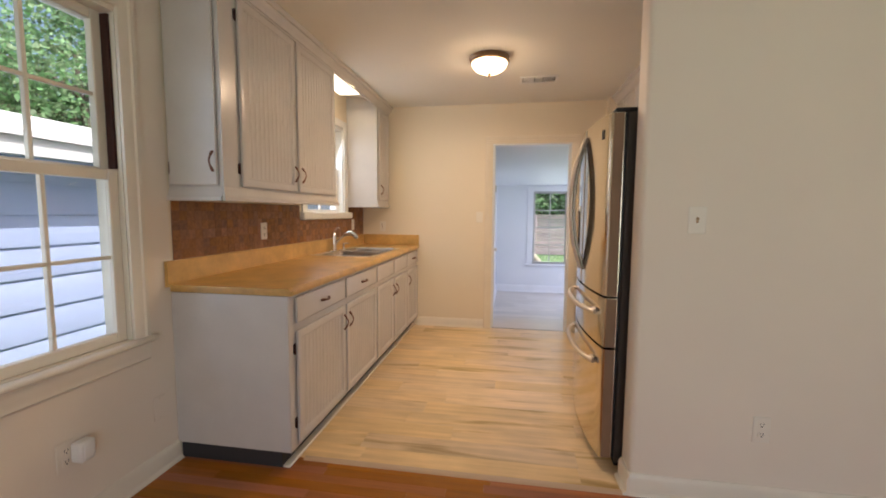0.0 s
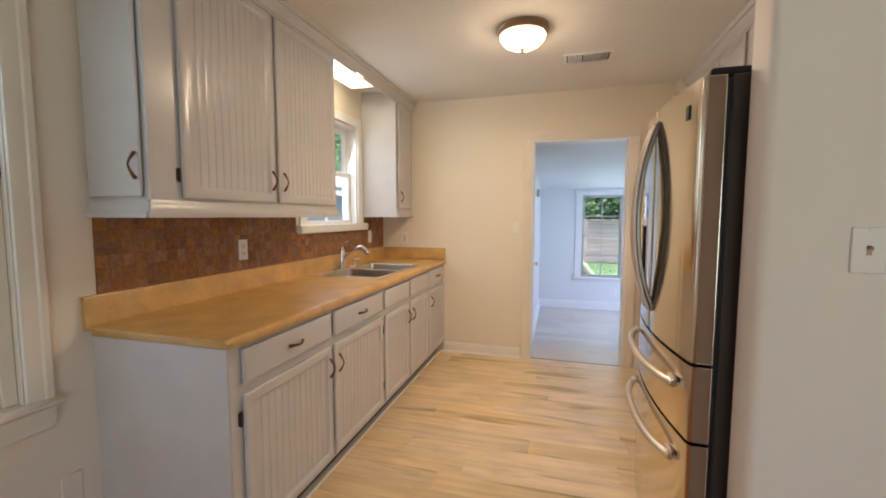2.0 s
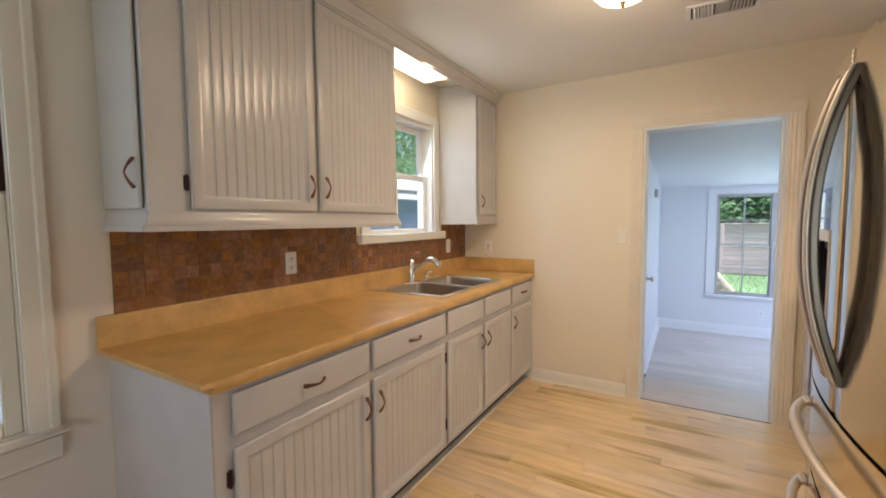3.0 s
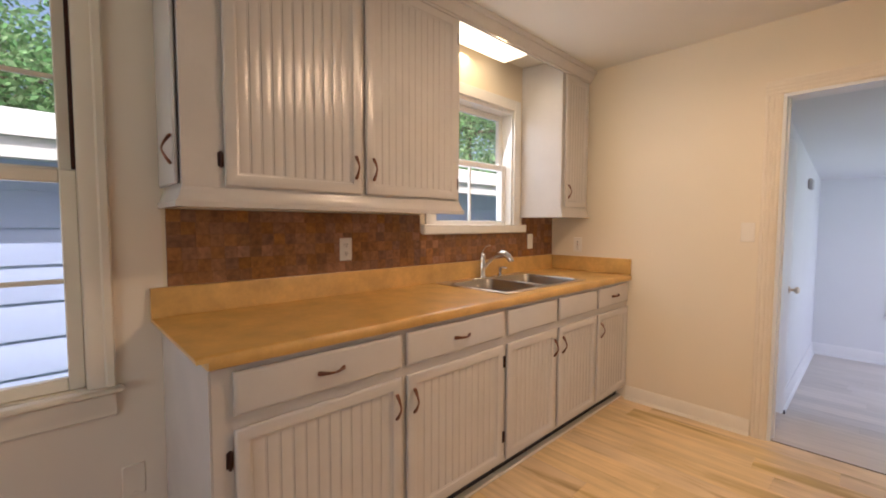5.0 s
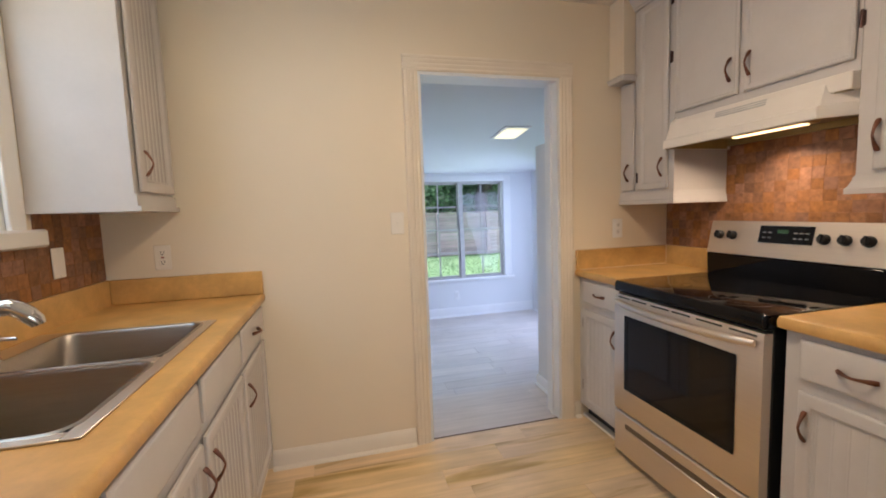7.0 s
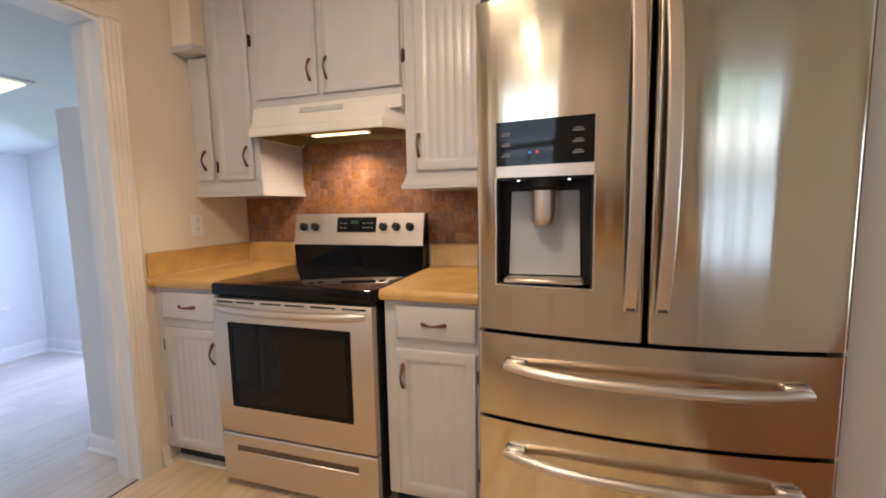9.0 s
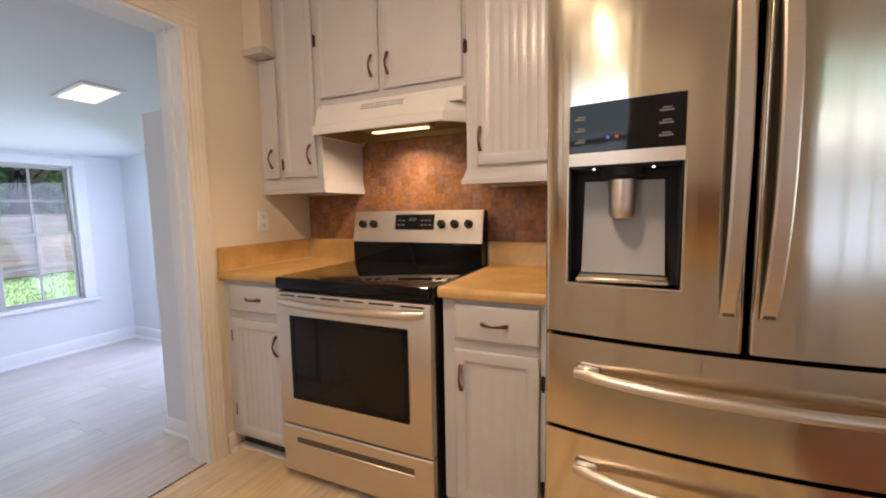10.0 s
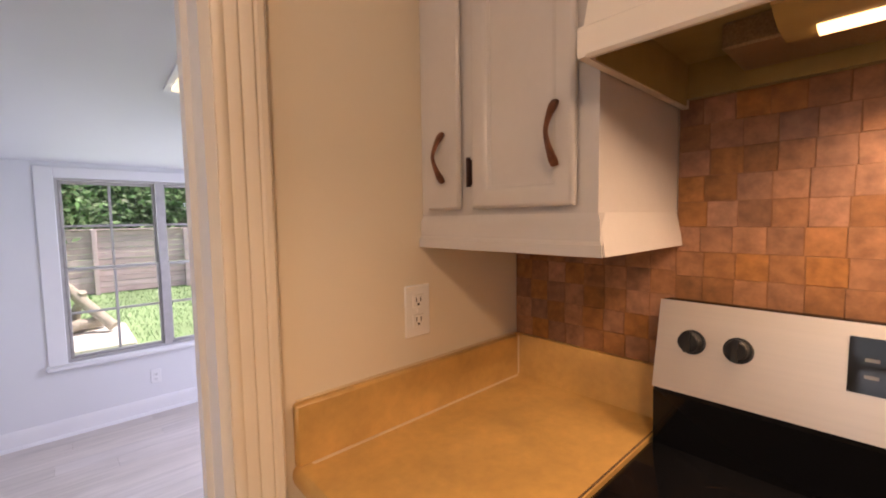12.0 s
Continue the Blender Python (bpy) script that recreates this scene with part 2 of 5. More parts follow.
ALUMINIUM = material("weathered_aluminium", (0.47, 0.46, 0.45), 0.5, 0.4, blotch=0.1, blotch_scale=20)
SASH = material("white_window_paint", (0.82, 0.80, 0.76), 0.4, blotch=0.03, blotch_scale=8)
TILE = material("tumbled_stone_tile", (0.285, 0.130, 0.057), 0.46, random=0.24, hue=0.005, blotch=0.34, blotch_scale=42, grain=(0.12, 0.08, 0.3), grain_scale=(150, 150, 150))
GROUT = material("brown_grout", (0.25, 0.118, 0.055), 0.9, blotch=0.1, blotch_scale=30)
VINYL = material("light_oak_vinyl", (0.74, 0.555, 0.325), 0.33, random=0.045, hue=0.004, blotch=0.12, blotch_scale=3.5, grain=(0.20, 0.07, 0.05), grain_scale=(1.6, 26, 26), streak=0.46)
DEN_VINYL = material("pale_oak_vinyl", (0.58, 0.525, 0.485), 0.31, random=0.07, hue=0.005, blotch=0.08, blotch_scale=3.0, grain=(0.16, 0.06, 0.05), grain_scale=(2.2, 34, 34))
HARDWOOD = material("red_oak_hardwood", (0.34, 0.115, 0.020), 0.31, spec=0.35, random=0.18, hue=0.012, blotch=0.10, blotch_scale=5, grain=(0.22, 0.04, 0.05), grain_scale=(2.5, 70, 70))
JOINT = material("dark_brown_joint", (0.10, 0.055, 0.03), 0.7, blotch=0.2, blotch_scale=20)
SUBFLOOR = material("floor_joint_dark", (0.26, 0.18, 0.11), 0.8)
METAL_STRIP = material("threshold_wood_strip", (0.55, 0.40, 0.28), 0.4, grain=(0.1, 0, 0), grain_scale=(3, 60, 60))
BLINDS = material("dark_sash_track", (0.05, 0.022, 0.016), 0.8, spec=0.15)
SIDING = material("painted_lap_siding", (0.50, 0.60, 0.90), 0.6, random=0.04, blotch=0.06, blotch_scale=1.5, grain=(0.03, 0, 0.05), grain_scale=(20, 2, 60))
ROOFING = material("white_metal_roofing", (0.82, 0.82, 0.83), 0.4, blotch=0.06, blotch_scale=1.5)
SHINGLE = material("grey_shingle", (0.15, 0.14, 0.14), 0.9, blotch=0.15, blotch_scale=4)
FENCE = material("weathered_fence_board", (0.54, 0.42, 0.45), 0.85, random=0.14, hue=0.01, blotch=0.12, blotch_scale=3, grain=(0.22, 0, 0.1), grain_scale=(2, 40, 40))
GRASS_SOIL = material("lawn_ground", (0.22, 0.33, 0.16), 0.95, blotch=0.35, blotch_scale=0.8, grain=(0.3, 0, 0.3), grain_scale=(40, 40, 40))
GRASS = material("grass_blade", (0.21, 0.35, 0.16), 0.7, random=0.35, hue=0.02, island=True)
LEAF = material("tree_leaf", (0.19, 0.33, 0.15), 0.5, random=0.55, hue=0.02, island=True)
leaf_nodes = LEAF.node_tree.nodes
leaf_body = leaf_nodes["Principled BSDF"]
leaf_thin, leaf_mix = leaf_nodes.new("ShaderNodeBsdfTranslucent"), leaf_nodes.new("ShaderNodeMixShader")
leaf_mix.inputs[0].default_value = 0.4
LEAF.node_tree.links.new(leaf_body.inputs["Base Color"].links[0].from_socket, leaf_thin.inputs[0])
LEAF.node_tree.links.new(leaf_body.outputs[0], leaf_mix.inputs[1])
LEAF.node_tree.links.new(leaf_thin.outputs[0], leaf_mix.inputs[2])
LEAF.node_tree.links.new(leaf_mix.outputs[0], leaf_nodes["Material Output"].inputs["Surface"])
BARK = material("grey_bark", (0.15, 0.12, 0.10), 0.9, blotch=0.25, blotch_scale=6, grain=(0.3, 0, 0.5), grain_scale=(30, 30, 5))
LOG = material("bleached_log", (0.38, 0.34, 0.28), 0.9, blotch=0.25, blotch_scale=8, grain=(0.25, 0, 0.4), grain_scale=(30, 30, 30))
CONCRETE = material("pale_concrete", (0.62, 0.60, 0.55), 0.9, blotch=0.12, blotch_scale=4, bump=0.4, bump_scale=60)

# ---- building helpers ----
ORIGIN = {}


def thing(name, place, label, category, group="", kind=""):
    ob = new(name)
    ob.location = place
    ORIGIN[ob.name] = Vector(place)
    return tagged(ob, label, category, group, kind)


def part(name, bm, mat, parent=None, label="", smooth=True):
    """Links a bmesh, made in world metres, as one mesh under a thing or a part."""
    me = bpy.data.meshes.new(name)
    bmesh.ops.recalc_face_normals(bm, faces=bm.faces)
    root = ORIGIN.get(parent.name, Vector((0, 0, 0))) if parent else Vector((0, 0, 0))
    bmesh.ops.translate(bm, verts=bm.verts, vec=-root)
    bm.to_mesh(me)
    bm.free()
    me.materials.append(mat)
    if smooth:
        me.polygons.foreach_set("use_smooth", [True] * len(me.polygons))
        me.set_sharp_from_angle(angle=radians(38))
    ob = new(name, me)
    if parent:
        ob.parent = parent
        ORIGIN[ob.name] = root
    if label:
        ob["label"] = label
    return ob


def solo(name, bm, mat, label, category, kind="", group=""):
    return tagged(part(name, bm, mat), label, category, group, kind)


def box(bm, x0, x1, y0, y1, z0, z1, r=0.0):
    """A box with chamfered edges."""
    lo, hi = (min(x0, x1), min(y0, y1), min(z0, z1)), (max(x0, x1), max(y0, y1), max(z0, z1))
    r = min(r, *(0.45 * (b - a) for a, b in zip(lo, hi)))
    if r <= 0:
        v = {s: bm.verts.new([(lo, hi)[s[k]][k] for k in range(3)]) for s in
             [(a, b, c) for a in (0, 1) for b in (0, 1) for c in (0, 1)]}
        for a in range(3):
            b, c = (a + 1) % 3, (a + 2) % 3
            for s in (0, 1):
                ring = []
                for p, q in ((0, 0), (1, 0), (1, 1), (0, 1)):
                    k = [0, 0, 0]
                    k[a], k[b], k[c] = s, p, q
                    ring.append(v[tuple(k)])
                bm.faces.new(ring)
        return bm
    v = {}
    for s in [(a, b, c) for a in (0, 1) for b in (0, 1) for c in (0, 1)]:
        for t in range(3):
            v[s, t] = bm.verts.new([(lo, hi)[s[k]][k] + (0 if k == t else (r, -r)[s[k]]) for k in range(3)])
    for a in range(3):
        b, c = (a + 1) % 3, (a + 2) % 3

        def key(sa, sb, sc):
            k = [0, 0, 0]
            k[a], k[b], k[c] = sa, sb, sc
            return tuple(k)
        for s in (0, 1):
            bm.faces.new([v[key(s, p, q), a] for p, q in ((0, 0), (1, 0), (1, 1), (0, 1))])
        for p in (0, 1):
            for q in (0, 1):
                bm.faces.new([v[key(0, p, q), b], v[key(1, p, q), b], v[key(1, p, q), c], v[key(0, p, q), c]])
    for s in [(a, b, c) for a in (0, 1) for b in (0, 1) for c in (0, 1)]:
        bm.faces.new([v[s, 0], v[s, 1], v[s, 2]])
    return bm


def cuboid(*a, r=0.0):
    return box(bmesh.new(), *a, r=r)


def prism(bm, outline, a, b, axis):
    """Sweeps a closed outline along an axis from a to b. The outline holds the other two coordinates, in x, y, z order."""
    def at(p, h):
        q = list(p)
        q.insert("xyz".index(axis), h)
        return q
    low = [bm.verts.new(at(p, a)) for p in outline]
    high = [bm.verts.new(at(p, b)) for p in outline]
    n = len(outline)
    for i in range(n):
        bm.faces.new([low[i], low[(i + 1) % n], high[(i + 1) % n], high[i]])
    bm.faces.new(low)
    bm.faces.new(high)
    return bm


def loft(bm, rings, close=True, caps=(True, True)):
    vs = [[bm.verts.new(p) for p in ring] for ring in rings]
    n = len(vs[0])
    for a, b in zip(vs, vs[1:]):
        for i in range(n if close else n - 1):
            bm.faces.new([a[i], a[(i + 1) % n], b[(i + 1) % n], b[i]])
    if caps[0]:
        bm.faces.new(vs[0])
    if caps[1]:
        bm.faces.new(vs[-1])
    return bm


def lathe(bm, profile, centre, axis="z", seg=24):
    """Turns a profile of (radius, height) round an axis through centre."""
    rings = []
    for r, h in profile:
        ring = []
        for i in range(seg):
            a = 2 * math.pi * i / seg
            u, w = max(r, 1e-4) * math.cos(a), max(r, 1e-4) * math.sin(a)
            d = {"z": (u, w, h), "x": (h, u, w), "y": (u, h, w)}[axis]
            ring.append([c + e for c, e in zip(centre, d)])
        rings.append(ring)
    return loft(bm, rings)


def tube(bm, points, radius, seg=10, flat=1.0, side=(0, 0, 1)):
    """A rod along points; radius may be a list; flat squashes it along the side direction."""
    points = [Vector(p) for p in points]
    radii = radius if isinstance(radius, (list, tuple)) else [radius] * len(points)
    rings = []
    for i, p in enumerate(points):
        way = (points[min(i + 1, len(points) - 1)] - points[max(i - 1, 0)]).normalized()
        s = Vector(side)
        s = s - way * s.dot(way)
        if s.length < 1e-3:
            s = way.orthogonal()
        s.normalize()
        u = way.cross(s)
        rings.append([p + (u * math.cos(2 * math.pi * k / seg) + s * flat * math.sin(2 * math.pi * k / seg)) * radii[i] for k in range(seg)])
    return loft(bm, rings)


def rounded(x0, x1, y0, y1, z, r, seg=5):
    ring = []
    for cx, cy, a0 in ((x1 - r, y1 - r, 0), (x0 + r, y1 - r, 90), (x0 + r, y0 + r, 180), (x1 - r, y0 + r, 270)):
        for i in range(seg + 1):
            a = radians(a0 + 90 * i / seg)
            ring.append((cx + r * math.cos(a), cy + r * math.sin(a), z))
    return ring


def pierced(bm, m, u0, u1, v0, v1, t, holes):
    """A wall in the plane u, v, t thick, with holes (ua, ub, va, vb), turned into the world by m(u, v, w)."""
    us = sorted({u0, u1, *[h[0] for h in holes], *[h[1] for h in holes]})
    for a, b in zip(us, us[1:]):
        mid = (a + b) / 2
        cut = sorted((h[2], h[3]) for h in holes if h[0] < mid < h[1])
        low = v0
        for c, d in cut + [(v1, v1)]:
            if c > low + 1e-4:
                p, q = m(a, low, 0), m(b, c, t)
                box(bm, p[0], q[0], p[1], q[1], p[2], q[2])
            low = d
    return bm


def face_left(x):      # on a front that looks towards +x
    return lambda u, v, w: (x + w, u, v)


def face_right(x):     # on a front that looks towards -x
    return lambda u, v, w: (x - w, u, v)


def face_near(y):      # on a front that looks towards -y
    return lambda u, v, w: (u, y - w, v)


def fbox(bm, m, u0, u1, v0, v1, w0, w1, r=0.0):
    p, q = m(u0, v0, w0), m(u1, v1, w1)
    return box(bm, p[0], q[0], p[1], q[1], p[2], q[2], r)


# ---- structure ----
WEST, EAST, BACK, STUB = -1.68, 1.37, 4.50, 1.87
TOP = 2.44
DEN_FLOOR, DEN_END = -0.20, 7.845


def den_top(y):
    return 1.80 + 0.10 * (DEN_END - y)


def setting(name, bm, mat, label, category):
    return solo(name, bm, mat, label, category, "structure")


setting("wall_west_dining", pierced(bmesh.new(), lambda u, v, w: (WEST - w, u, v), -2.4, 1.765, 0, TOP, 0.14,
        [(0.67, 1.55, 0.68, 2.14)]), DINING_PAINT, "warm white painted wall with a white sash window", "wall")
setting("wall_west_kitchen", pierced(bmesh.new(), lambda u, v, w: (WEST - w, u, v), 1.765, 4.5, 0, TOP, 0.14,
        [(3.16, 3.97, 1.25, 2.12)]), CREAM, "cream painted wall with a window over the sink", "wall")
setting("wall_back", pierced(bmesh.new(), lambda u, v, w: (u, BACK + w, v), WEST - 0.14, EAST + 0.12, 0, TOP, 0.07,
        [(-0.20, 0.62, -0.1, 2.02)]), CREAM, "cream painted wall with an open doorway", "wall")
setting("wall_den_inner", pierced(bmesh.new(), lambda u, v, w: (u, BACK + 0.07 + w, v), -1.82, 2.24, -0.3, TOP, 0.07,
        [(-0.20, 0.62, -0.4, 2.02)]), DEN_PAINT, "white painted wall around the doorway", "wall")
setting("wall_east", cuboid(EAST, EAST + 0.12, STUB + 0.12, BACK, 0, TOP), CREAM, "cream painted wall behind the range and refrigerator", "wall")
setting("wall_stub", prism(bmesh.new(), [(0.563, 1.99), (0.563, 1.897), (0.566, 1.884), (0.575, 1.875), (0.588, 1.870), (2.65, 1.870), (2.65, 1.99)], 0, TOP, "z"), DINING_PAINT, "warm white painted wall beside the refrigerator", "wall")
setting("wall_dining_east", cuboid(2.65, 2.77, -2.4, STUB + 0.12, 0, TOP), DINING_PAINT, "warm white painted dining room wall", "wall")
setting("wall_south", pierced(bmesh.new(), lambda u, v, w: (u, -2.2 - w, v), WEST, 2.65, 0, TOP, 0.14, [(-0.2, 2.5, 0.12, 1.98)]),
        DINING_PAINT, "warm white painted dining room wall with an added window", "wall")
setting("ceiling", cuboid(WEST - 0.14, 2.77, -2.4, BACK + 0.07, TOP, TOP + 0.12), CEILING, "white painted flat ceiling", "ceiling")
setting("subfloor", cuboid(WEST - 0.14, 2.77, -2.4, BACK + 0.14, -0.16, -0.008), SUBFLOOR, "dark base under the floor planks", "floor")
# the den, one step down, under a ceiling that falls towards its far wall
setting("wall_den_far", pierced(bmesh.new(), lambda u, v, w: (u, DEN_END + w, v), -0.40, 2.24, -0.3, 2.3, 0.13,
        [(0.41, 1.66, 0.335, 1.69)]), DEN_PAINT, "white painted wall with a wide window", "wall")
setting("wall_den_west", cuboid(-0.40, -0.27, BACK + 0.14, DEN_END, -0.3, 2.3), DEN_PAINT, "white painted side wall of the den", "wall")
setting("wall_den_east", pierced(bmesh.new(), lambda u, v, w: (2.10 + w, u, v), BACK + 0.14, DEN_END, -0.3, 2.3, 0.13,
        [(5.95, 7.15, DEN_FLOOR, 1.72)]), DEN_PAINT, "white painted side wall with a glazed opening", "wall")
y0, y1 = BACK + 0.14, DEN_END + 0.13
setting("ceiling_den", prism(bmesh.new(), [(y0, den_top(y0)), (y1, den_top(y1)), (y1, 2.5), (y0, 2.5)], -0.40, 2.24, "x"),
        DEN_PAINT, "white sloping den ceiling", "ceiling")
setting("subfloor_den", cuboid(-0.40, 2.24, BACK + 0.14, DEN_END + 0.13, -0.36, DEN_FLOOR - 0.008), SUBFLOOR, "dark base under the den planks", "floor")
setting("closet_block", cuboid(0.728, 2.10, BACK + 0.14, 5.01, 0.0, 1.72, r=0.006), DEN_PAINT, "white painted boxed closet in the den", "closet")
bm = bmesh.new()
box(bm, -2.35, -1.822, -2.9, 8.3, 2.405, 2.430)
box(bm, -2.372, -2.351, -2.9, 8.3, 2.33, 2.52, 0.003)
setting("eave_soffit", bm, SASH, "white painted eave soffit and fascia", "eave")
# unseen roof that blocks the sky; its den side reaches out to stop sun
setting("roof", prism(bmesh.new(), [(-2.40, 2.525), (0.5, 3.5), (4.2, 2.30), (4.2, 2.38), (0.5, 3.6), (-2.40, 2.61)], -3.0, 8.4, "y"),
        SHINGLE, "unseen grey shingle roof, added to block sky and sun", "roof")

# baseboards, quarter rounds and door trim
BASE = [(0, 0), (0.016, 0), (0.016, 0.075), (0.010, 0.088), (0.006, 0.095), (0, 0.095)]
SHOE = [(0.016, 0), (0.032, 0), (0.030, 0.008), (0.024, 0.014), (0.016, 0.017)]


def baseboard(m, u0, u1, mat, z=0.0, scale=1.0):
    for name, prof in (("baseboard", BASE), ("shoe_moulding", SHOE)):
        bm = bmesh.new()
        loft(bm, [[m(u, z + scale * h, w) for w, h in prof] for u in (u0, u1)])
        setting(name, bm, mat, "painted wooden " + name.replace("_", " "), "trim")


baseboard(lambda u, v, w: (u, BACK - w, v), -1.03, -0.285, TRIM)
baseboard(lambda u, v, w: (u, BACK - w, v), 0.705, 0.745, TRIM)
baseboard(lambda u, v, w: (WEST + w, u, v), -2.2, 1.755, TRIM)
baseboard(lambda u, v, w: (u, STUB - w, v), 0.563, 2.65, TRIM)
baseboard(lambda u, v, w: (0.563 - w, u, v), STUB - 0.03, STUB + 0.12, TRIM)
baseboard(lambda u, v, w: (2.65 - w, u, v), -2.2, STUB - 0.03, TRIM)
baseboard(lambda u, v, w: (u, DEN_END - w, v), -0.27, 2.10, DEN_TRIM, DEN_FLOOR, 1.35)
baseboard(lambda u, v, w: (2.10 - w, u, v), 7.17, 7.81, DEN_TRIM, DEN_FLOOR, 1.35)
baseboard(lambda u, v, w: (-0.27 + w, u, v), 5.62, 7.81, DEN_TRIM, DEN_FLOOR, 1.35)
baseboard(lambda u, v, w: (0.728 - w, u, v), 4.66, 5.01, DEN_TRIM, 0.0, 0.8)

FLUTE = [(0, 0), (0, 0.012), (0.006, 0.016), (0.013, 0.0165), (0.017, 0.014), (0.021, 0.0165), (0.034, 0.0185), (0.038, 0.0155),
         (0.042, 0.0185), (0.056, 0.0205), (0.060, 0.0175), (0.064, 0.021), (0.074, 0.021), (0.079, 0.016), (0.079, 0)]


def door_trim(name, sign, edge):
    bm = bmesh.new()
    loft(bm, [[(edge + sign * u, BACK - w, z) for u, w in FLUTE] for z in (0.0, 2.02)])
    return setting(name, bm, CASING, "cream fluted wooden door casing", "door casing")


door_trim("trim_door_west", -1, -0.20)
door_trim("trim_door_east", 1, 0.62)
bm = bmesh.new()
loft(bm, [[(x, BACK - w, 2.02 + u) for u, w in FLUTE] for x in (-0.279, 0.699)])
setting("trim_door_head", bm, CASING, "cream fluted wooden door casing", "door casing")
bm = bmesh.new()
box(bm, -0.20, -0.184, BACK - 0.004, BACK + 0.144, -0.002, 2.02)
box(bm, 0.604, 0.62, BACK - 0.004, BACK + 0.144, -0.002, 2.02)
box(bm, -0.184, 0.604, BACK - 0.004, BACK + 0.144, 2.004, 2.02)
box(bm, -0.184, -0.174, BACK + 0.06, BACK + 0.09, -0.002, 2.004)
box(bm, 0.594, 0.604, BACK + 0.06, BACK + 0.09, -0.002, 2.004)
setting("trim_door_jamb", bm, DEN_TRIM, "white painted door jamb with a stop", "door jamb")
setting("landing", prism(bmesh.new(), [(4.522, -0.0015), (5.020, -0.0015), (5.032, -0.012), (5.032, -0.036), (5.015, -0.036), (5.015, DEN_FLOOR), (4.645, DEN_FLOOR), (4.645, -0.03), (4.522, -0.03)], -0.184, 0.604, "x"), DEN_VINYL,
        "pale oak landing one step above the den", "landing")
for a, b in ((-0.27, -0.184), (0.604, 2.10)):
    setting("landing_side", cuboid(a, b, 4.642, 5.02, DEN_FLOOR, -0.002), DEN_VINYL, "pale oak landing one step above the den", "landing")
setting("trim_floor_joint", cuboid(-0.184, 0.604, 4.512, 4.5235, -0.02, 0.0012), JOINT, "dark gap between the two plank floors", "threshold")
setting("transition_strip", prism(bmesh.new(), [(1.838, 0), (1.845, 0.007), (1.87, 0.008), (1.882, 0)], -1.03, 0.575, "x"), METAL_STRIP,
        "pale wooden strip between two floors", "threshold")


# ---- windows ----
def sash(name, m, u0, u1, v0, v1, w, cols, rows, mat, parent, rail=0.045, stile=0.045, bar=0.016, depth=0.035):
    bm = bmesh.new()
    fbox(bm, m, u0, u0 + stile, v0, v1, w, w + depth, 0.004)
    fbox(bm, m, u1 - stile, u1, v0, v1, w, w + depth, 0.004)
    fbox(bm, m, u0 + stile, u1 - stile, v0, v0 + rail, w + 0.001, w + depth - 0.001, 0.004)
    fbox(bm, m, u0 + stile, u1 - stile, v1 - rail, v1, w + 0.001, w + depth - 0.001, 0.004)
    s = part(name, bm, mat, parent)
    a, b, c, d = u0 + stile, u1 - stile, v0 + rail, v1 - rail
    for i in range(1, cols):
        u = a + (b - a) * i / cols
        part("muntin", fbox(bmesh.new(), m, u - bar / 2, u + bar / 2, c, d, w + 0.006, w + depth - 0.006, 0.003), mat, s)
    for j in range(1, rows):
        v = c + (d - c) * j / rows
        part("muntin", fbox(bmesh.new(), m, a, b, v - bar / 2, v + bar / 2, w + 0.008, w + depth - 0.008, 0.003), mat, s)
    for i in range(cols):
        for j in range(rows):
            g = part("pane", fbox(bmesh.new(), m, a + (b - a) * i / cols, a + (b - a) * (i + 1) / cols, c + (d - c) * j / rows,
                                  c + (d - c) * (j + 1) / rows, w + depth / 2 - 0.001, w + depth / 2 + 0.001), GLASS, s)
            g.visible_shadow = False
    return s


# dining room window
wd = thing("window_1", (WEST, 1.11, 0.68), "white double-hung wooden window with small panes above a deep stool", "window", kind="structure")
m = face_left(WEST)
bm = bmesh.new()
for a in ((0.67, 0.69, 0.68, 2.14), (1.53, 1.55, 0.68, 2.14), (0.69, 1.53, 2.12, 2.14), (0.69, 1.53, 0.68, 0.694)):
    fbox(bm, m, *a, -0.14, -0.002)
part("window_frame", bm, TRIM, wd)
sash("lower_sash", m, 0.69, 1.53, 0.694, 1.455, -0.06, 3, 2, TRIM, wd)
sash("upper_sash", m, 0.69, 1.53, 1.42, 2.12, -0.10, 3, 2, TRIM, wd)
part("sash_track", fbox(bmesh.new(), m, 1.518, 1.529, 1.46, 2.11, -0.058, -0.022), BLINDS, wd, "dark worn sash track")
part("sash_track", fbox(bmesh.new(), m, 0.691, 0.708, 1.46, 2.11, -0.058, -0.022), BLINDS, wd, "dark worn sash track")
for u0, s in ((1.545, 1), (0.675, -1)):
    bm = bmesh.new()
    loft(bm, [[m(u0 + s * u, v, w) for u, w in [(-0.012, 0), (-0.012, 0.014), (0.0, 0.018), (0.034, 0.018), (0.040, 0.024), (0.060, 0.024), (0.066, 0.018), (0.066, 0)]] for v in (0.694, 2.23)])
    part("casing", bm, TRIM, wd)
part("casing", fbox(bmesh.new(), m, 0.62, 1.60, 2.14, 2.229, 0, 0.017, 0.004), TRIM, wd)
part("window_stool", fbox(bmesh.new(), m, 0.585, 1.632, 0.670, 0.6935, 0.0005, 0.050, 0.008), TRIM, wd)
bm = bmesh.new()
loft(bm, [[m(u, v, w) for v, w in [(0.670, 0), (0.670, 0.02), (0.62, 0.022), (0.602, 0.016), (0.590, 0.018), (0.580, 0.010), (0.580, 0)]] for u in (0.61, 1.607)])
part("apron", bm, TRIM, wd)

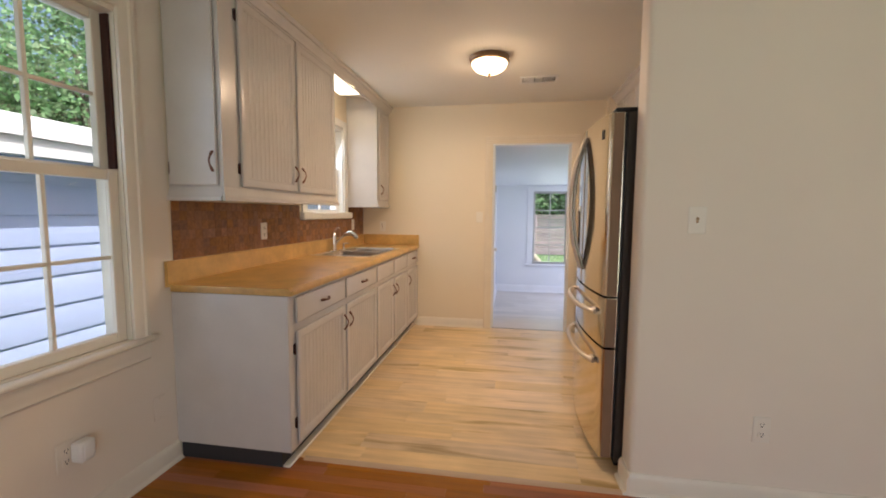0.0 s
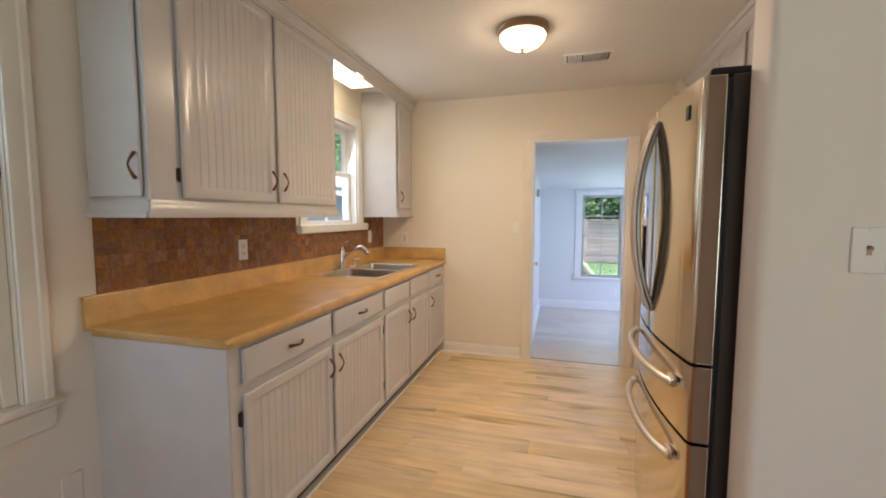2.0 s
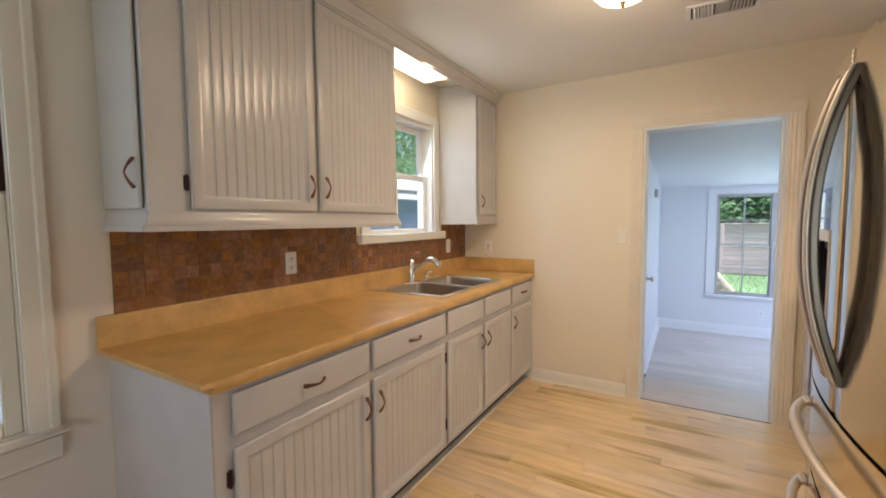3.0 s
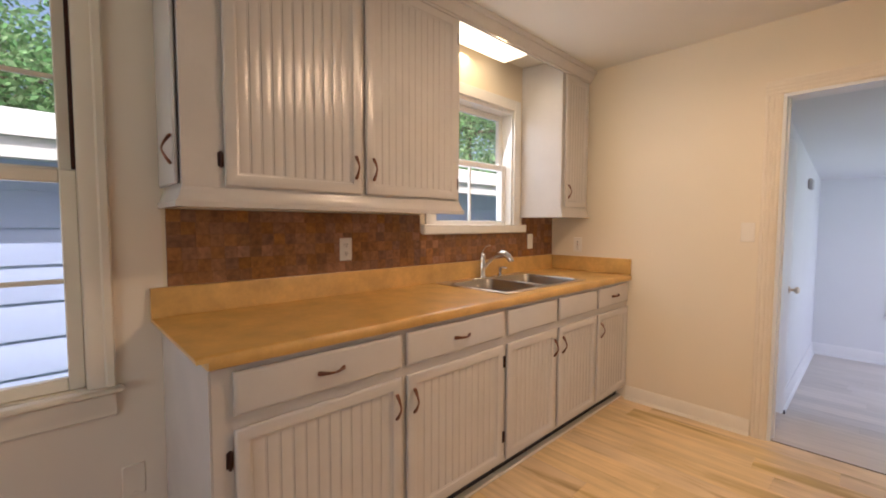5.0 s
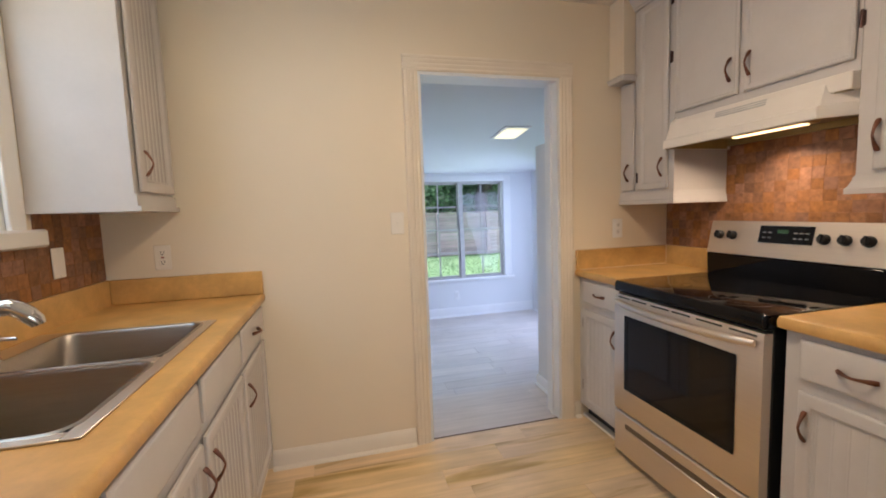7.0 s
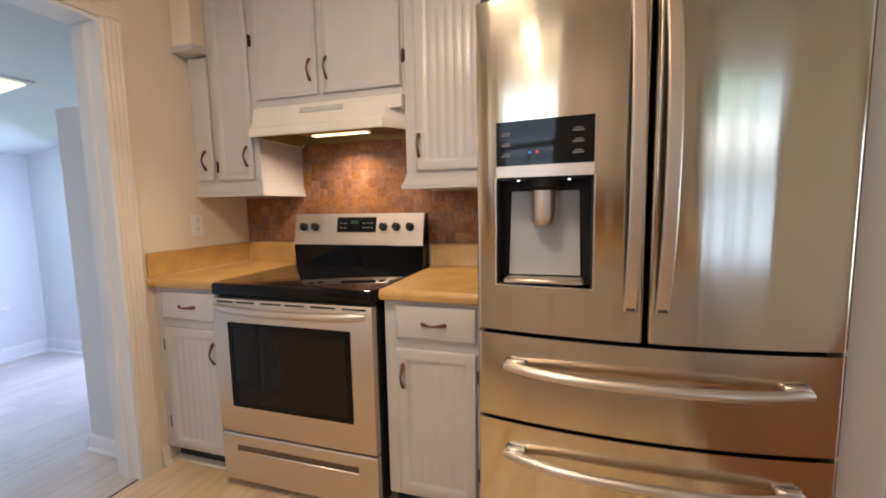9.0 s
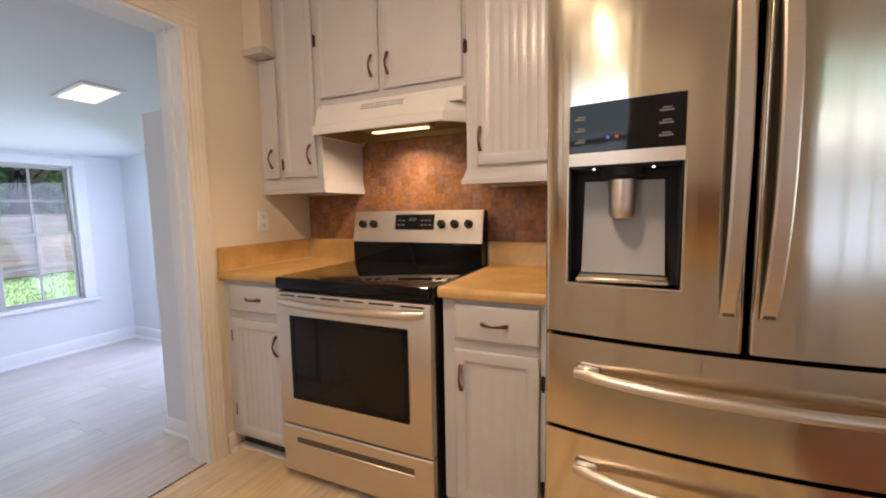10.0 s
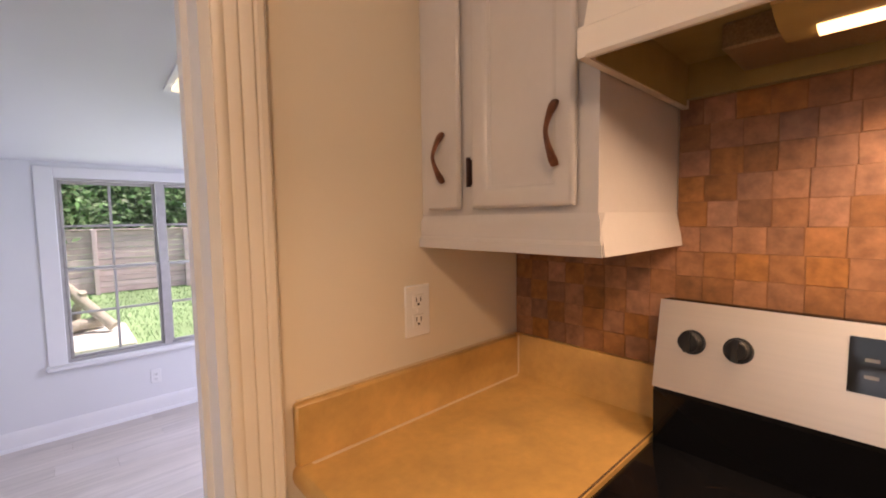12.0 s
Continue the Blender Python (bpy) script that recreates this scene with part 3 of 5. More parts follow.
# window over the sink
wk = thing("window_2", (WEST, 3.56, 1.25), "white double-hung window in a deep reveal over the sink", "window", kind="structure")
bm = bmesh.new()
for a in ((3.16, 3.19, 1.25, 2.12), (3.94, 3.97, 1.25, 2.12), (3.19, 3.94, 2.08, 2.12), (3.19, 3.94, 1.25, 1.262)):
    fbox(bm, m, *a, -0.14, -0.002)
part("window_frame", bm, SASH, wk)
sash("lower_sash", m, 3.19, 3.94, 1.262, 1.71, -0.09, 2, 1, SASH, wk, 0.04, 0.04)
sash("upper_sash", m, 3.19, 3.94, 1.675, 2.08, -0.125, 1, 1, SASH, wk, 0.04, 0.04)
bm = bmesh.new()
for a in ((3.09, 3.175, 1.262, 2.18), (3.955, 4.03, 1.262, 2.18), (3.175, 3.955, 2.105, 2.179)):
    fbox(bm, m, *a, 0.0, 0.016, 0.004)
part("casing", bm, SASH, wk)
part("window_stool", fbox(bmesh.new(), m, 3.05, 4.075, 1.214, 1.276, 0.0065, 0.05, 0.008), SASH, wk)

# wide den window, twin aluminium units
wn = thing("window_3", (1.035, DEN_END, 0.335), "wide twin aluminium window with grey bars over a white sill", "window", kind="structure")
m = lambda u, v, w: (u, DEN_END - w, v)
bm = bmesh.new()
for a in ((0.41, 0.428, 0.335, 1.69), (1.642, 1.66, 0.335, 1.69), (0.428, 1.642, 1.672, 1.69), (0.428, 1.642, 0.335, 0.352), (1.012, 1.062, 0.352, 1.672)):
    fbox(bm, m, *a, -0.10, -0.02)
part("window_frame", bm, ALUMINIUM, wn)
for a, b in ((0.428, 1.012), (1.062, 1.642)):
    sash("lower_sash", m, a, b, 0.352, 1.03, -0.075, 2, 2, ALUMINIUM, wn, 0.022, 0.02, 0.018, 0.03)
    sash("upper_sash", m, a, b, 1.008, 1.672, -0.106, 2, 2, ALUMINIUM, wn, 0.022, 0.02, 0.018, 0.03)
bm = bmesh.new()
for a in ((0.305, 0.408, 0.335, 1.765), (1.662, 1.765, 0.335, 1.765), (0.408, 1.662, 1.692, 1.764)):
    fbox(bm, m, *a, 0.0, 0.014, 0.003)
part("casing", bm, DEN_TRIM, wn)
part("window_sill", fbox(bmesh.new(), m, 0.29, 1.80, 0.300, 0.334, -0.10, 0.055, 0.008), DEN_TRIM, wn)

# glazed opening in the den's side wall, and an unseen rear window added to light the dining room
we = thing("window_4", (2.10, 6.55, DEN_FLOOR), "tall glazed patio opening in the den", "patio door", kind="structure")
m = face_right(2.10)
for a, b in ((5.95, 6.56), (6.54, 7.15)):
    sash("leaf", m, a, b, DEN_FLOOR, 1.72, -0.10 if a < 6.2 else -0.06, 1, 1, ALUMINIUM, we, 0.06, 0.05)
ws = thing("window_5", (1.15, -2.2, 0.12), "unseen tall white sash window added to light the dining room", "window", kind="structure")
m = lambda u, v, w: (u, -2.2 + w, v)
sash("lower_sash", m, -0.2, 2.5, 0.12, 1.07, -0.08, 6, 2, SASH, ws)
sash("upper_sash", m, -0.2, 2.5, 1.03, 1.98, -0.12, 6, 2, SASH, ws)

# open inner door lying against the den's side wall
dn = thing("door_1", (-0.25, 5.20, DEN_FLOOR), "white flush den door with a dark knob", "door", kind="structure")
part("door_leaf", cuboid(-0.268, -0.235, 4.72, 5.50, DEN_FLOOR + 0.01, 1.88, r=0.003), DEN_TRIM, dn)
part("door_knob", lathe(bmesh.new(), [(0.0, 0), (0.025, 0.0), (0.025, 0.006), (0.010, 0.012), (0.010, 0.030), (0.024, 0.040), (0.026, 0.052), (0.016, 0.062), (0, 0.064)], (-0.235, 5.43, 0.80), "x", 16), STEEL_FLAT, dn, "small brushed metal knob")
part("hinge_foot", cuboid(-0.235, -0.225, 5.46, 5.50, DEN_FLOOR + 0.01, DEN_FLOOR + 0.06), HINGE, dn, "dark door bottom stop")


# ---- cabinets ----
def pull(m, u, v, upright, parent, half=0.048):
    """A bowed bronze pull with flared feet."""
    bm = bmesh.new()
    pts, rad = [], []
    for i in range(13):
        s = -1 + 2 * i / 12
        w = 0.004 + 0.026 * (1 - abs(s) ** 1.5)
        a = half * s
        pts.append(m(u, v + a, w) if upright else m(u + a, v, w))
        rad.append(0.0042 + 0.0058 * abs(s) ** 1.8 - (0.003 if i in (0, 12) else 0))
    o = Vector(m(0, 0, 1)) - Vector(m(0, 0, 0))
    tube(bm, pts, rad, 8, 0.75, o)
    return part("handle", bm, BRONZE, parent, "dark bronze bow handle")


def hinge(m, u, v, parent):
    bm = bmesh.new()
    fbox(bm, m, u - 0.009, u + 0.009, v - 0.024, v + 0.024, 0, 0.004, 0.001)
    a, b = m(u, v - 0.028, 0.006), m(u, v + 0.028, 0.006)
    tube(bm, [a, b], 0.0045, 8)
    return part("hinge", bm, HINGE, parent, "dark exposed hinge")


def door_front(m, u0, u1, v0, v1, parent, bead=True, handle=None, hinges=(), edge=0.05):
    """A lipped cabinet door: a raised frame round a beaded or plain panel."""
    d = 0.019
    bm = bmesh.new()
    if bead is None:
        fbox(bm, m, u0, u1, v0, v1, 0.006, d, 0.005)
        fr = part("door", bm, CABINET, parent)
    else:
        prof = [(0, 0.006), (0, 0.013), (0.004, d - 0.001), (0.008, d), (edge - 0.014, d), (edge - 0.009, d - 0.002), (edge - 0.006, d - 0.007), (edge, d - 0.009), (edge, 0.002)]
        corners = lambda e: [(u0 + e, v0 + e), (u1 - e, v0 + e), (u1 - e, v1 - e), (u0 + e, v1 - e)]
        rings = [[m(cu, cv, w) for cu, cv in corners(e)] for e, w in prof]
        loft(bm, rings, True, (False, False))
        fr = part("door", bm, CABINET, parent)
        a, b, c, e = u0 + edge - 0.001, u1 - edge + 0.001, v0 + edge - 0.001, v1 - edge + 0.001
        n = max(1, round((b - a) / 0.040)) if bead else 1
        pts = []
        for i in range(n):
            s, t = a + (b - a) * i / n, a + (b - a) * (i + 1) / n
            if n > 1:
                pts += [(s, 0.0059 if bead is True else 0.0081), (s + 0.0019, 0.0085), (t - 0.0080, 0.0085), (t - 0.0068, 0.0079), (t - 0.0055, 0.0086), (t - 0.0019, 0.0085)]
            else:
                pts += [(s, 0.0085), (t, 0.0085)]
        pts.append((b, 0.0079 if n > 1 else 0.0085))
        bm = bmesh.new()
        low, high = [bm.verts.new(m(u, c, w)) for u, w in pts], [bm.verts.new(m(u, e, w)) for u, w in pts]
        for i in range(len(pts) - 1):
            bm.faces.new([low[i], low[i + 1], high[i + 1], high[i]])
        part("panel", bm, CABINET, fr, "beaded board panel" if n > 1 else "")
    out = lambda u, v, w: m(u, v, w + d)
    if handle:
        pull(out, handle[0], handle[1], True, fr)
    for u, v in hinges:
        hinge(m, u, v, parent)
    return fr


def drawer_front(m, u0, u1, v0, v1, parent, handle=True):
    bm = bmesh.new()
    corners = lambda e: [(u0 + e, v0 + e), (u1 - e, v0 + e), (u1 - e, v1 - e), (u0 + e, v1 - e)]
    loft(bm, [[m(cu, cv, w) for cu, cv in corners(e)] for e, w in ((0, 0.006), (0, 0.013), (0.006, 0.018), (0.012, 0.019))], True, (False, True))
    d = part("drawer_front", bm, CABINET, parent)
    if handle:
        pull(lambda u, v, w: m(u, v, w + 0.019), (u0 + u1) / 2, (v0 + v1) / 2, False, d)
    return d


def face_frame(m, u0, u1, v0, v1, holes, parent):
    bm = bmesh.new()
    pierced(bm, lambda u, v, w: m(u, v, -w), u0, u1, v0, v1, 0.018, holes)
    return part("face_frame", bm, CABINET, parent)


def base_unit(m, back, u0, u1, bays, parent, top=0.872, depth=0.58, bead=True):
    """Body, face frame, fronts and kick of a base unit. bays: (u0, u1, drawer pull, door pull side or None, hinge side)."""
    holes = [(a + 0.02, b - 0.02, c, d) for a, b, *_ in bays for c, d in ((0.13, 0.66), (0.745, 0.84))]
    face_frame(m, u0, u1, 0.085, 0.872, holes, parent)
    bm = bmesh.new()
    fbox(bm, m, u0, u1, 0.085, top, -depth, -0.0185)
    part("body", bm, CABINET, parent)
    # the kick board carries the toe space's shade as its colour
    part("kick_board", fbox(bmesh.new(), m, u0 + 0.004, u1 - 0.004, 0.0, 0.083, -depth + 0.01, -0.055), KICK_SHADE, parent, "recessed toe kick coloured near black for its shade")
    for a, b, dp, side, hs in bays:
        drawer_front(m, a, b, 0.728, 0.856, parent, dp)
        h = None if side is None else ((a + 0.028, 0.585) if side < 0 else (b - 0.028, 0.585))
        hg = [] if not hs else [((a - 0.012) if hs < 0 else (b + 0.012), z) for z in (0.22, 0.60)]
        door_front(m, a, b, 0.102, 0.688, parent, bead, h, hg)
    bm = bmesh.new()
    fbox(bm, m, u0, u1, 0.0, 0.016, -0.055, -0.012, 0.006)
    part("shoe_moulding", bm, TRIM, parent, "white shoe strip along the kick")


ML = face_left(-1.045)
g = "left base cabinets"
c1 = thing("base_cabinet", (-1.36, 2.4, 0), "pale grey base cabinet with two beaded doors and two drawers", "cabinet", g)
base_unit(ML, WEST, 1.76, 3.05, [(1.815, 2.410, True, 1, -1), (2.440, 3.033, True, -1, 1)], c1, depth=0.63)
part("end_panel", cuboid(WEST + 0.002, -1.047, 1.754, 1.760, 0.085, 0.872, r=0.001), CABINET, c1)
c2 = thing("base_cabinet", (-1.36, 3.5, 0), "pale grey sink base with false drawer fronts and two doors", "cabinet", g)
base_unit(ML, WEST, 3.05, 4.015, [(3.070, 3.515, False, 1, -1), (3.550, 4.000, False, -1, 1)], c2, 0.735, 0.63)
c3 = thing("base_cabinet", (-1.36, 4.25, 0), "narrow pale grey base cabinet in the corner", "cabinet", g)
base_unit(ML, WEST, 4.015, 4.498, [(4.030, 4.485, True, -1, 0)], c3, depth=0.63)
MR = face_right(0.750)
g = "right base cabinets"
c4 = thing("base_cabinet", (1.05, 4.3, 0), "narrow pale grey base cabinet between doorway and range", "cabinet", g)
base_unit(MR, EAST, 4.10, 4.498, [(4.120, 4.445, True, -1, 1)], c4, depth=0.60, bead="faint")
c5 = thing("base_cabinet", (1.05, 3.1, 0), "pale grey base cabinet between range and refrigerator", "cabinet", g)
base_unit(MR, EAST, 2.900, 3.315, [(2.955, 3.265, True, 1, -1)], c5, depth=0.60, bead="faint")


def counter_profile(m_front, m_back, lip=True):
    """Laminate top with rolled nose and coved upstand; the numbers run from the wall to the front edge."""
    f, b = m_front, m_back
    s = 1 if f > b else -1
    nose = [(f - s * 0.012, 0.875), (f - s * 0.003, 0.880), (f, 0.892), (f - s * 0.001, 0.905), (f - s * 0.008, 0.914), (f - s * 0.020, 0.917), (f - s * 0.04, 0.915)]
    back = [(b + s * 0.030, 0.915), (b + s * 0.022, 0.918), (b + s * 0.019, 0.926), (b + s * 0.019, 1.022), (b + s * 0.014, 1.030), (b, 1.030)] if lip else [(b, 0.915)]
    return nose + back + [(b, 0.875)]


def worktop(name, pieces, label, ends=()):
    """One continuous top of swept pieces (profile, y0, y1) with upstands across its ends."""
    top = thing(name, (pieces[0][0][0][0], pieces[0][1], 0.9), label, "countertop")
    bm = bmesh.new()
    for prof, a, b in pieces:
        prism(bm, prof, a, b, "y")
    part("top", bm, COUNTER, top)
    for e in ends:
        part("upstand", cuboid(*e, r=0.004), COUNTER, top)
    return top


XF, XB = -1.012, WEST + 0.002
worktop("countertop", [([(x, max(z, 0.903)) for x, z in counter_profile(XF, XB)], 1.720, 1.750), (counter_profile(XF, XB), 1.750, 3.165), (counter_profile(XF, -1.118, False), 3.165, 3.968),
                       ([(-1.622, 0.875), (-1.622, 0.915)] + counter_profile(XF, XB)[7:], 3.165, 3.968), (counter_profile(XF, XB), 3.968, 4.498)],
        "tan laminate countertop with rolled edge and low upstand", [(XB + 0.02, XF - 0.004, 4.479, 4.498, 0.9155, 1.030)])
XF, XB = 0.715, EAST - 0.002
worktop("countertop", [(counter_profile(XF, XB), 4.098, 4.498)], "short tan laminate countertop beside the doorway", [(XF + 0.004, XB - 0.02, 4.479, 4.498, 0.9155, 1.030)])
caulk = thing("caulk_joint", (1.0, 4.47, 0.92), "pale caulk line in the countertop corner", "caulk", kind="structure")
part("bead", tube(bmesh.new(), [(XF + 0.03, 4.4785, 0.9165), (XB - 0.024, 4.4785, 0.9165)], 0.0028, 6), CAULK, caulk)
part("bead", tube(bmesh.new(), [(XB - 0.0195, 4.4785, 0.920), (XB - 0.0195, 4.4785, 1.028)], 0.0026, 6), CAULK, caulk)
part("bead", tube(bmesh.new(), [(XF + 0.012, 4.4965, 1.0312), (XB - 0.01, 4.4965, 1.0312)], 0.0025, 6), CAULK, caulk)
part("edge_seam", cuboid(XF + 0.012, XB - 0.045, 4.101, 4.1045, 0.9150, 0.9162), JOINT, bpy.data.objects["countertop.001"], "brown seam along the laminate edge")
worktop("countertop", [(counter_profile(XF, XB), 2.900, 3.322)], "short tan laminate countertop beside the refrigerator")


def flared(bm, m, u0, u1, v0, v1, out=0.022, ends=(True, True)):
    """The moulded skirt under a wall cabinet."""
    prof = [(v1, 0.0), (v1 - 0.012, 0.006), (v1 - 0.018, 0.006), (v0 + 0.024, out - 0.006), (v0 + 0.018, out), (v0, out), (v0, -0.02), (v1, -0.02)]
    loft(bm, [[m(u0 - (max(w, 0) if ends[0] else 0), v, w) for v, w in prof], [m(u1 + (max(w, 0) if ends[1] else 0), v, w) for v, w in prof]])
    return bm


MU = face_left(-1.375)
g = "left wall cabinets"
u1 = thing("wall_cabinet", (-1.5, 2.4, 1.33), "pale grey wall cabinet with beaded doors and a side door", "cabinet", g)
face_frame(MU, 1.775, 3.070, 1.395, 2.437, [(1.92, 2.42, 1.44, 2.31), (2.50, 3.01, 1.44, 2.31)], u1)
part("body", cuboid(WEST + 0.002, -1.3935, 1.777, 3.068, 1.345, 2.436), CABINET, u1)
door_front(MU, 1.903, 2.450, 1.405, 2.345, u1, True, (2.418, 1.515), [(1.892, 1.495), (1.892, 2.25)])
door_front(MU, 2.476, 3.043, 1.405, 2.345, u1, True, (2.508, 1.515), [(3.053, 1.49), (3.053, 2.25)])
MS = face_near(1.777)
door_front(MS, -1.660, -1.398, 1.405, 2.345, u1, None, (-1.415, 1.518), [(-1.668, 1.49)])
part("skirt", flared(bmesh.new(), MU, 1.775, 3.070, 1.330, 1.397), CABINET, u1)
bm = bmesh.new()
loft(bm, [[(x, 1.777 - w, v) for v, w in [(1.397, 0.0), (1.385, 0.006), (1.354, 0.016), (1.348, 0.022), (1.330, 0.022), (1.330, -0.01), (1.397, -0.01)]] for x in (WEST + 0.002, -1.3765)])
part("skirt", bm, CABINET, u1)
u2 = thing("wall_cabinet", (-1.5, 4.3, 1.33), "narrow pale grey wall cabinet beside the sink window", "cabinet", g)
prism(bm := bmesh.new(), [(WEST + 0.002, 4.055), (-1.376, 4.118), (-1.376, 4.498), (WEST + 0.002, 4.498)], 1.345, 2.436, "z")
part("body", bm, CABINET, u2)
door_front(MU, 4.150, 4.470, 1.405, 2.345, u2, True, (4.182, 1.515))
bm = bmesh.new()
prism(bm, [(WEST + 0.002, 4.045), (-1.353, 4.108), (-1.353, 4.498), (WEST + 0.002, 4.498)], 1.330, 1.350, "z")
prism(bm, [(WEST + 0.002, 4.051), (-1.366, 4.113), (-1.366, 4.498), (WEST + 0.002, 4.498)], 1.350, 1.394, "z")
part("skirt", bm, CABINET, u2)
# crown moulding and valance over the run
bm = bmesh.new()
CROWN = [(-1.376, 2.350), (-1.364, 2.350), (-1.363, 2.361), (-1.356, 2.363), (-1.351, 2.376), (-1.340, 2.388), (-1.332, 2.403), (-1.331, 2.411), (-1.320, 2.413), (-1.315, 2.422), (-1.314, 2.4385), (-1.376, 2.4385)]
prism(bm, CROWN, 1.745, 4.498, "y")
setting("trim_crown", bm, CABINET, "pale grey crown moulding over the wall cabinets", "crown moulding")
setting("trim_valance", cuboid(-1.394, -1.377, 3.071, 4.112, 2.362, 2.438), CABINET, "pale grey board above the sink window", "valance")

MQ = face_right(1.030)
g = "right wall cabinets"
u3 = thing("wall_cabinet", (1.2, 4.3, 1.29), "pale grey wall cabinet with one narrow and one wider door", "cabinet", g)
part("body", cuboid(1.0485, EAST - 0.002, 4.092, 4.498, 1.300, 2.436), CABINET, u3)
face_frame(MQ, 4.090, 4.498, 1.355, 2.437, [(4.15, 4.31, 1.40, 2.31), (4.38, 4.44, 1.40, 2.31)], u3)
door_front(MQ, 4.366, 4.462, 1.369, 1.972, u3, None, (4.408, 1.472), [(4.352, 1.44)])
door_front(MQ, 4.122, 4.334, 1.369, 2.345, u3, False, (4.150, 1.480), [(4.112, 2.02), (4.112, 2.30)], edge=0.042)
part("skirt", flared(bmesh.new(), MQ, 4.090, 4.498, 1.290, 1.357, 0.012, (True, False)), CABINET, u3)
bm = bmesh.new()
loft(bm, [[(x, 4.091 - w, v) for v, w in [(1.357, 0.0), (1.340, 0.004), (1.306, 0.010), (1.290, 0.012), (1.290, -0.01), (1.357, -0.01)]] for x in (1.031, EAST - 0.002)])
part("skirt", bm, CABINET, u3)
u4 = thing("wall_cabinet", (1.2, 3.7, 1.735), "pale grey wall cabinet with two flat doors over the hood", "cabinet", g)
part("body", cuboid(1.0485, EAST - 0.002, 3.324, 4.088, 1.735, 2.436), CABINET, u4)
face_frame(MQ, 3.324, 4.088, 1.700, 2.437, [(3.36, 3.70, 1.78, 2.31), (3.76, 4.07, 1.78, 2.31)], u4)
door_front(MQ, 3.742, 4.078, 1.740, 2.345, u4, False, (3.772, 1.845), edge=0.022)
door_front(MQ, 3.336, 3.716, 1.740, 2.345, u4, False, (3.686, 1.845), [(3.325, 1.86)], edge=0.022)
u5 = thing("wall_cabinet", (1.2, 3.1, 1.30), "pale grey wall cabinet with one beaded door", "cabinet", g)
part("body", cuboid(1.0485, EAST - 0.002, 2.902, 3.320, 1.312, 2.436), CABINET, u5)
face_frame(MQ, 2.900, 3.322, 1.362, 2.437, [(2.99, 3.24, 1.41, 2.31)], u5)
door_front(MQ, 2.950, 3.272, 1.374, 2.345, u5, "faint", (3.256, 1.481), [(2.940, 1.49)])
part("skirt", flared(bmesh.new(), MQ, 2.900, 3.322, 1.300, 1.364, 0.020), CABINET, u5)
u6 = thing("wall_cabinet", (1.2, 2.45, 1.85), "pale grey wall cabinet above the refrigerator", "cabinet", g)
part("body", cuboid(1.0485, EAST - 0.002, 1.994, 2.898, 1.88, 2.436), CABINET, u6)
face_frame(MQ, 1.994, 2.898, 1.86, 2.437, [(2.05, 2.42, 1.92, 2.31), (2.48, 2.85, 1.92, 2.31)], u6)
door_front(MQ, 2.03, 2.435, 1.89, 2.345, u6, False, (2.405, 1.98), edge=0.022)
door_front(MQ, 2.455, 2.87, 1.89, 2.345, u6, False, (2.485, 1.98), edge=0.022)
prism(bm := bmesh.new(), [(2.029 - 1.0 - (x + 1.376), z) for x, z in CROWN], 1.994, 4.498, "y")
setting("trim_crown_east", bm, CABINET, "pale grey crown moulding over the wall cabinets", "crown moulding")
ch = thing("corner_chase", (0.98, 4.45, 1.99), "cream painted boxed chase with a moulded grey foot", "chase", kind="structure")
part("casing", cuboid(0.948, 1.0285, 4.374, 4.498, 2.005, 2.437, r=0.003), CREAM, ch)
bm = bmesh.new()
loft(bm, [[(0.948 - e, 4.374 - e, z), (1.0285, 4.374 - e, z), (1.0285, 4.498, z), (0.948 - e, 4.498, z)] for e, z in ((0.0, 2.018), (0.012, 2.012), (0.014, 2.004), (0.004, 1.985))])
part("foot_moulding", bm, CABINET, ch)

# ---- sink and tap ----
sink = thing("kitchen_sink", (-1.37, 3.565, 0.915), "double-bowl stainless steel drop-in sink in the counter", "sink")
bm = bmesh.new()
SX0, SX1, SY0, SY1, SM = -1.640, -1.098, 3.145, 3.985, 3.565
for a in ((SX0, SX0 + 0.085, SY0, SY1), (SX1 - 0.035, SX1, SY0, SY1), (SX0 + 0.085, SX1 - 0.035, SY0, SY0 + 0.03),
          (SX0 + 0.085, SX1 - 0.035, SY1 - 0.03, SY1), (SX0 + 0.085, SX1 - 0.035, SM - 0.018, SM + 0.018)):
    box(bm, *a, 0.9155, 0.920, 0.0015)
part("rim", bm, STEEL_FLAT, sink)
for a, b in ((SY0 + 0.022, SM - 0.010), (SM + 0.010, SY1 - 0.022)):
    bm = bmesh.new()
    x0, x1 = SX0 + 0.075, SX1 - 0.027
    loft(bm, [rounded(x0 + e, x1 - e, a + e, b - e, z, r) for e, z, r in
              ((0, 0.9200, 0.05), (0.004, 0.9225, 0.05), (0.010, 0.9215, 0.048), (0.016, 0.912, 0.046), (0.022, 0.80, 0.045), (0.032, 0.762, 0.045), (0.060, 0.750, 0.05))], True, (False, True))
    bowl = part("bowl", bm, SINK_STEEL, sink)
    cx, cy = (x0 + x1) / 2, (a + b) / 2
    part("drain", lathe(bmesh.new(), [(0.0, 0.753), (0.024, 0.752), (0.028, 0.756), (0.042, 0.757), (0.044, 0.751)], (cx, cy, 0), "z", 20), CHROME, bowl, "chrome drain ring")
tap = thing("kitchen_faucet", (-1.60, 3.53, 0.92), "chrome single-lever faucet with a pull-out spout", "faucet")
part("base_plate", cuboid(-1.628, -1.572, 3.43, 3.63, 0.920, 0.928, r=0.004), CHROME, tap)
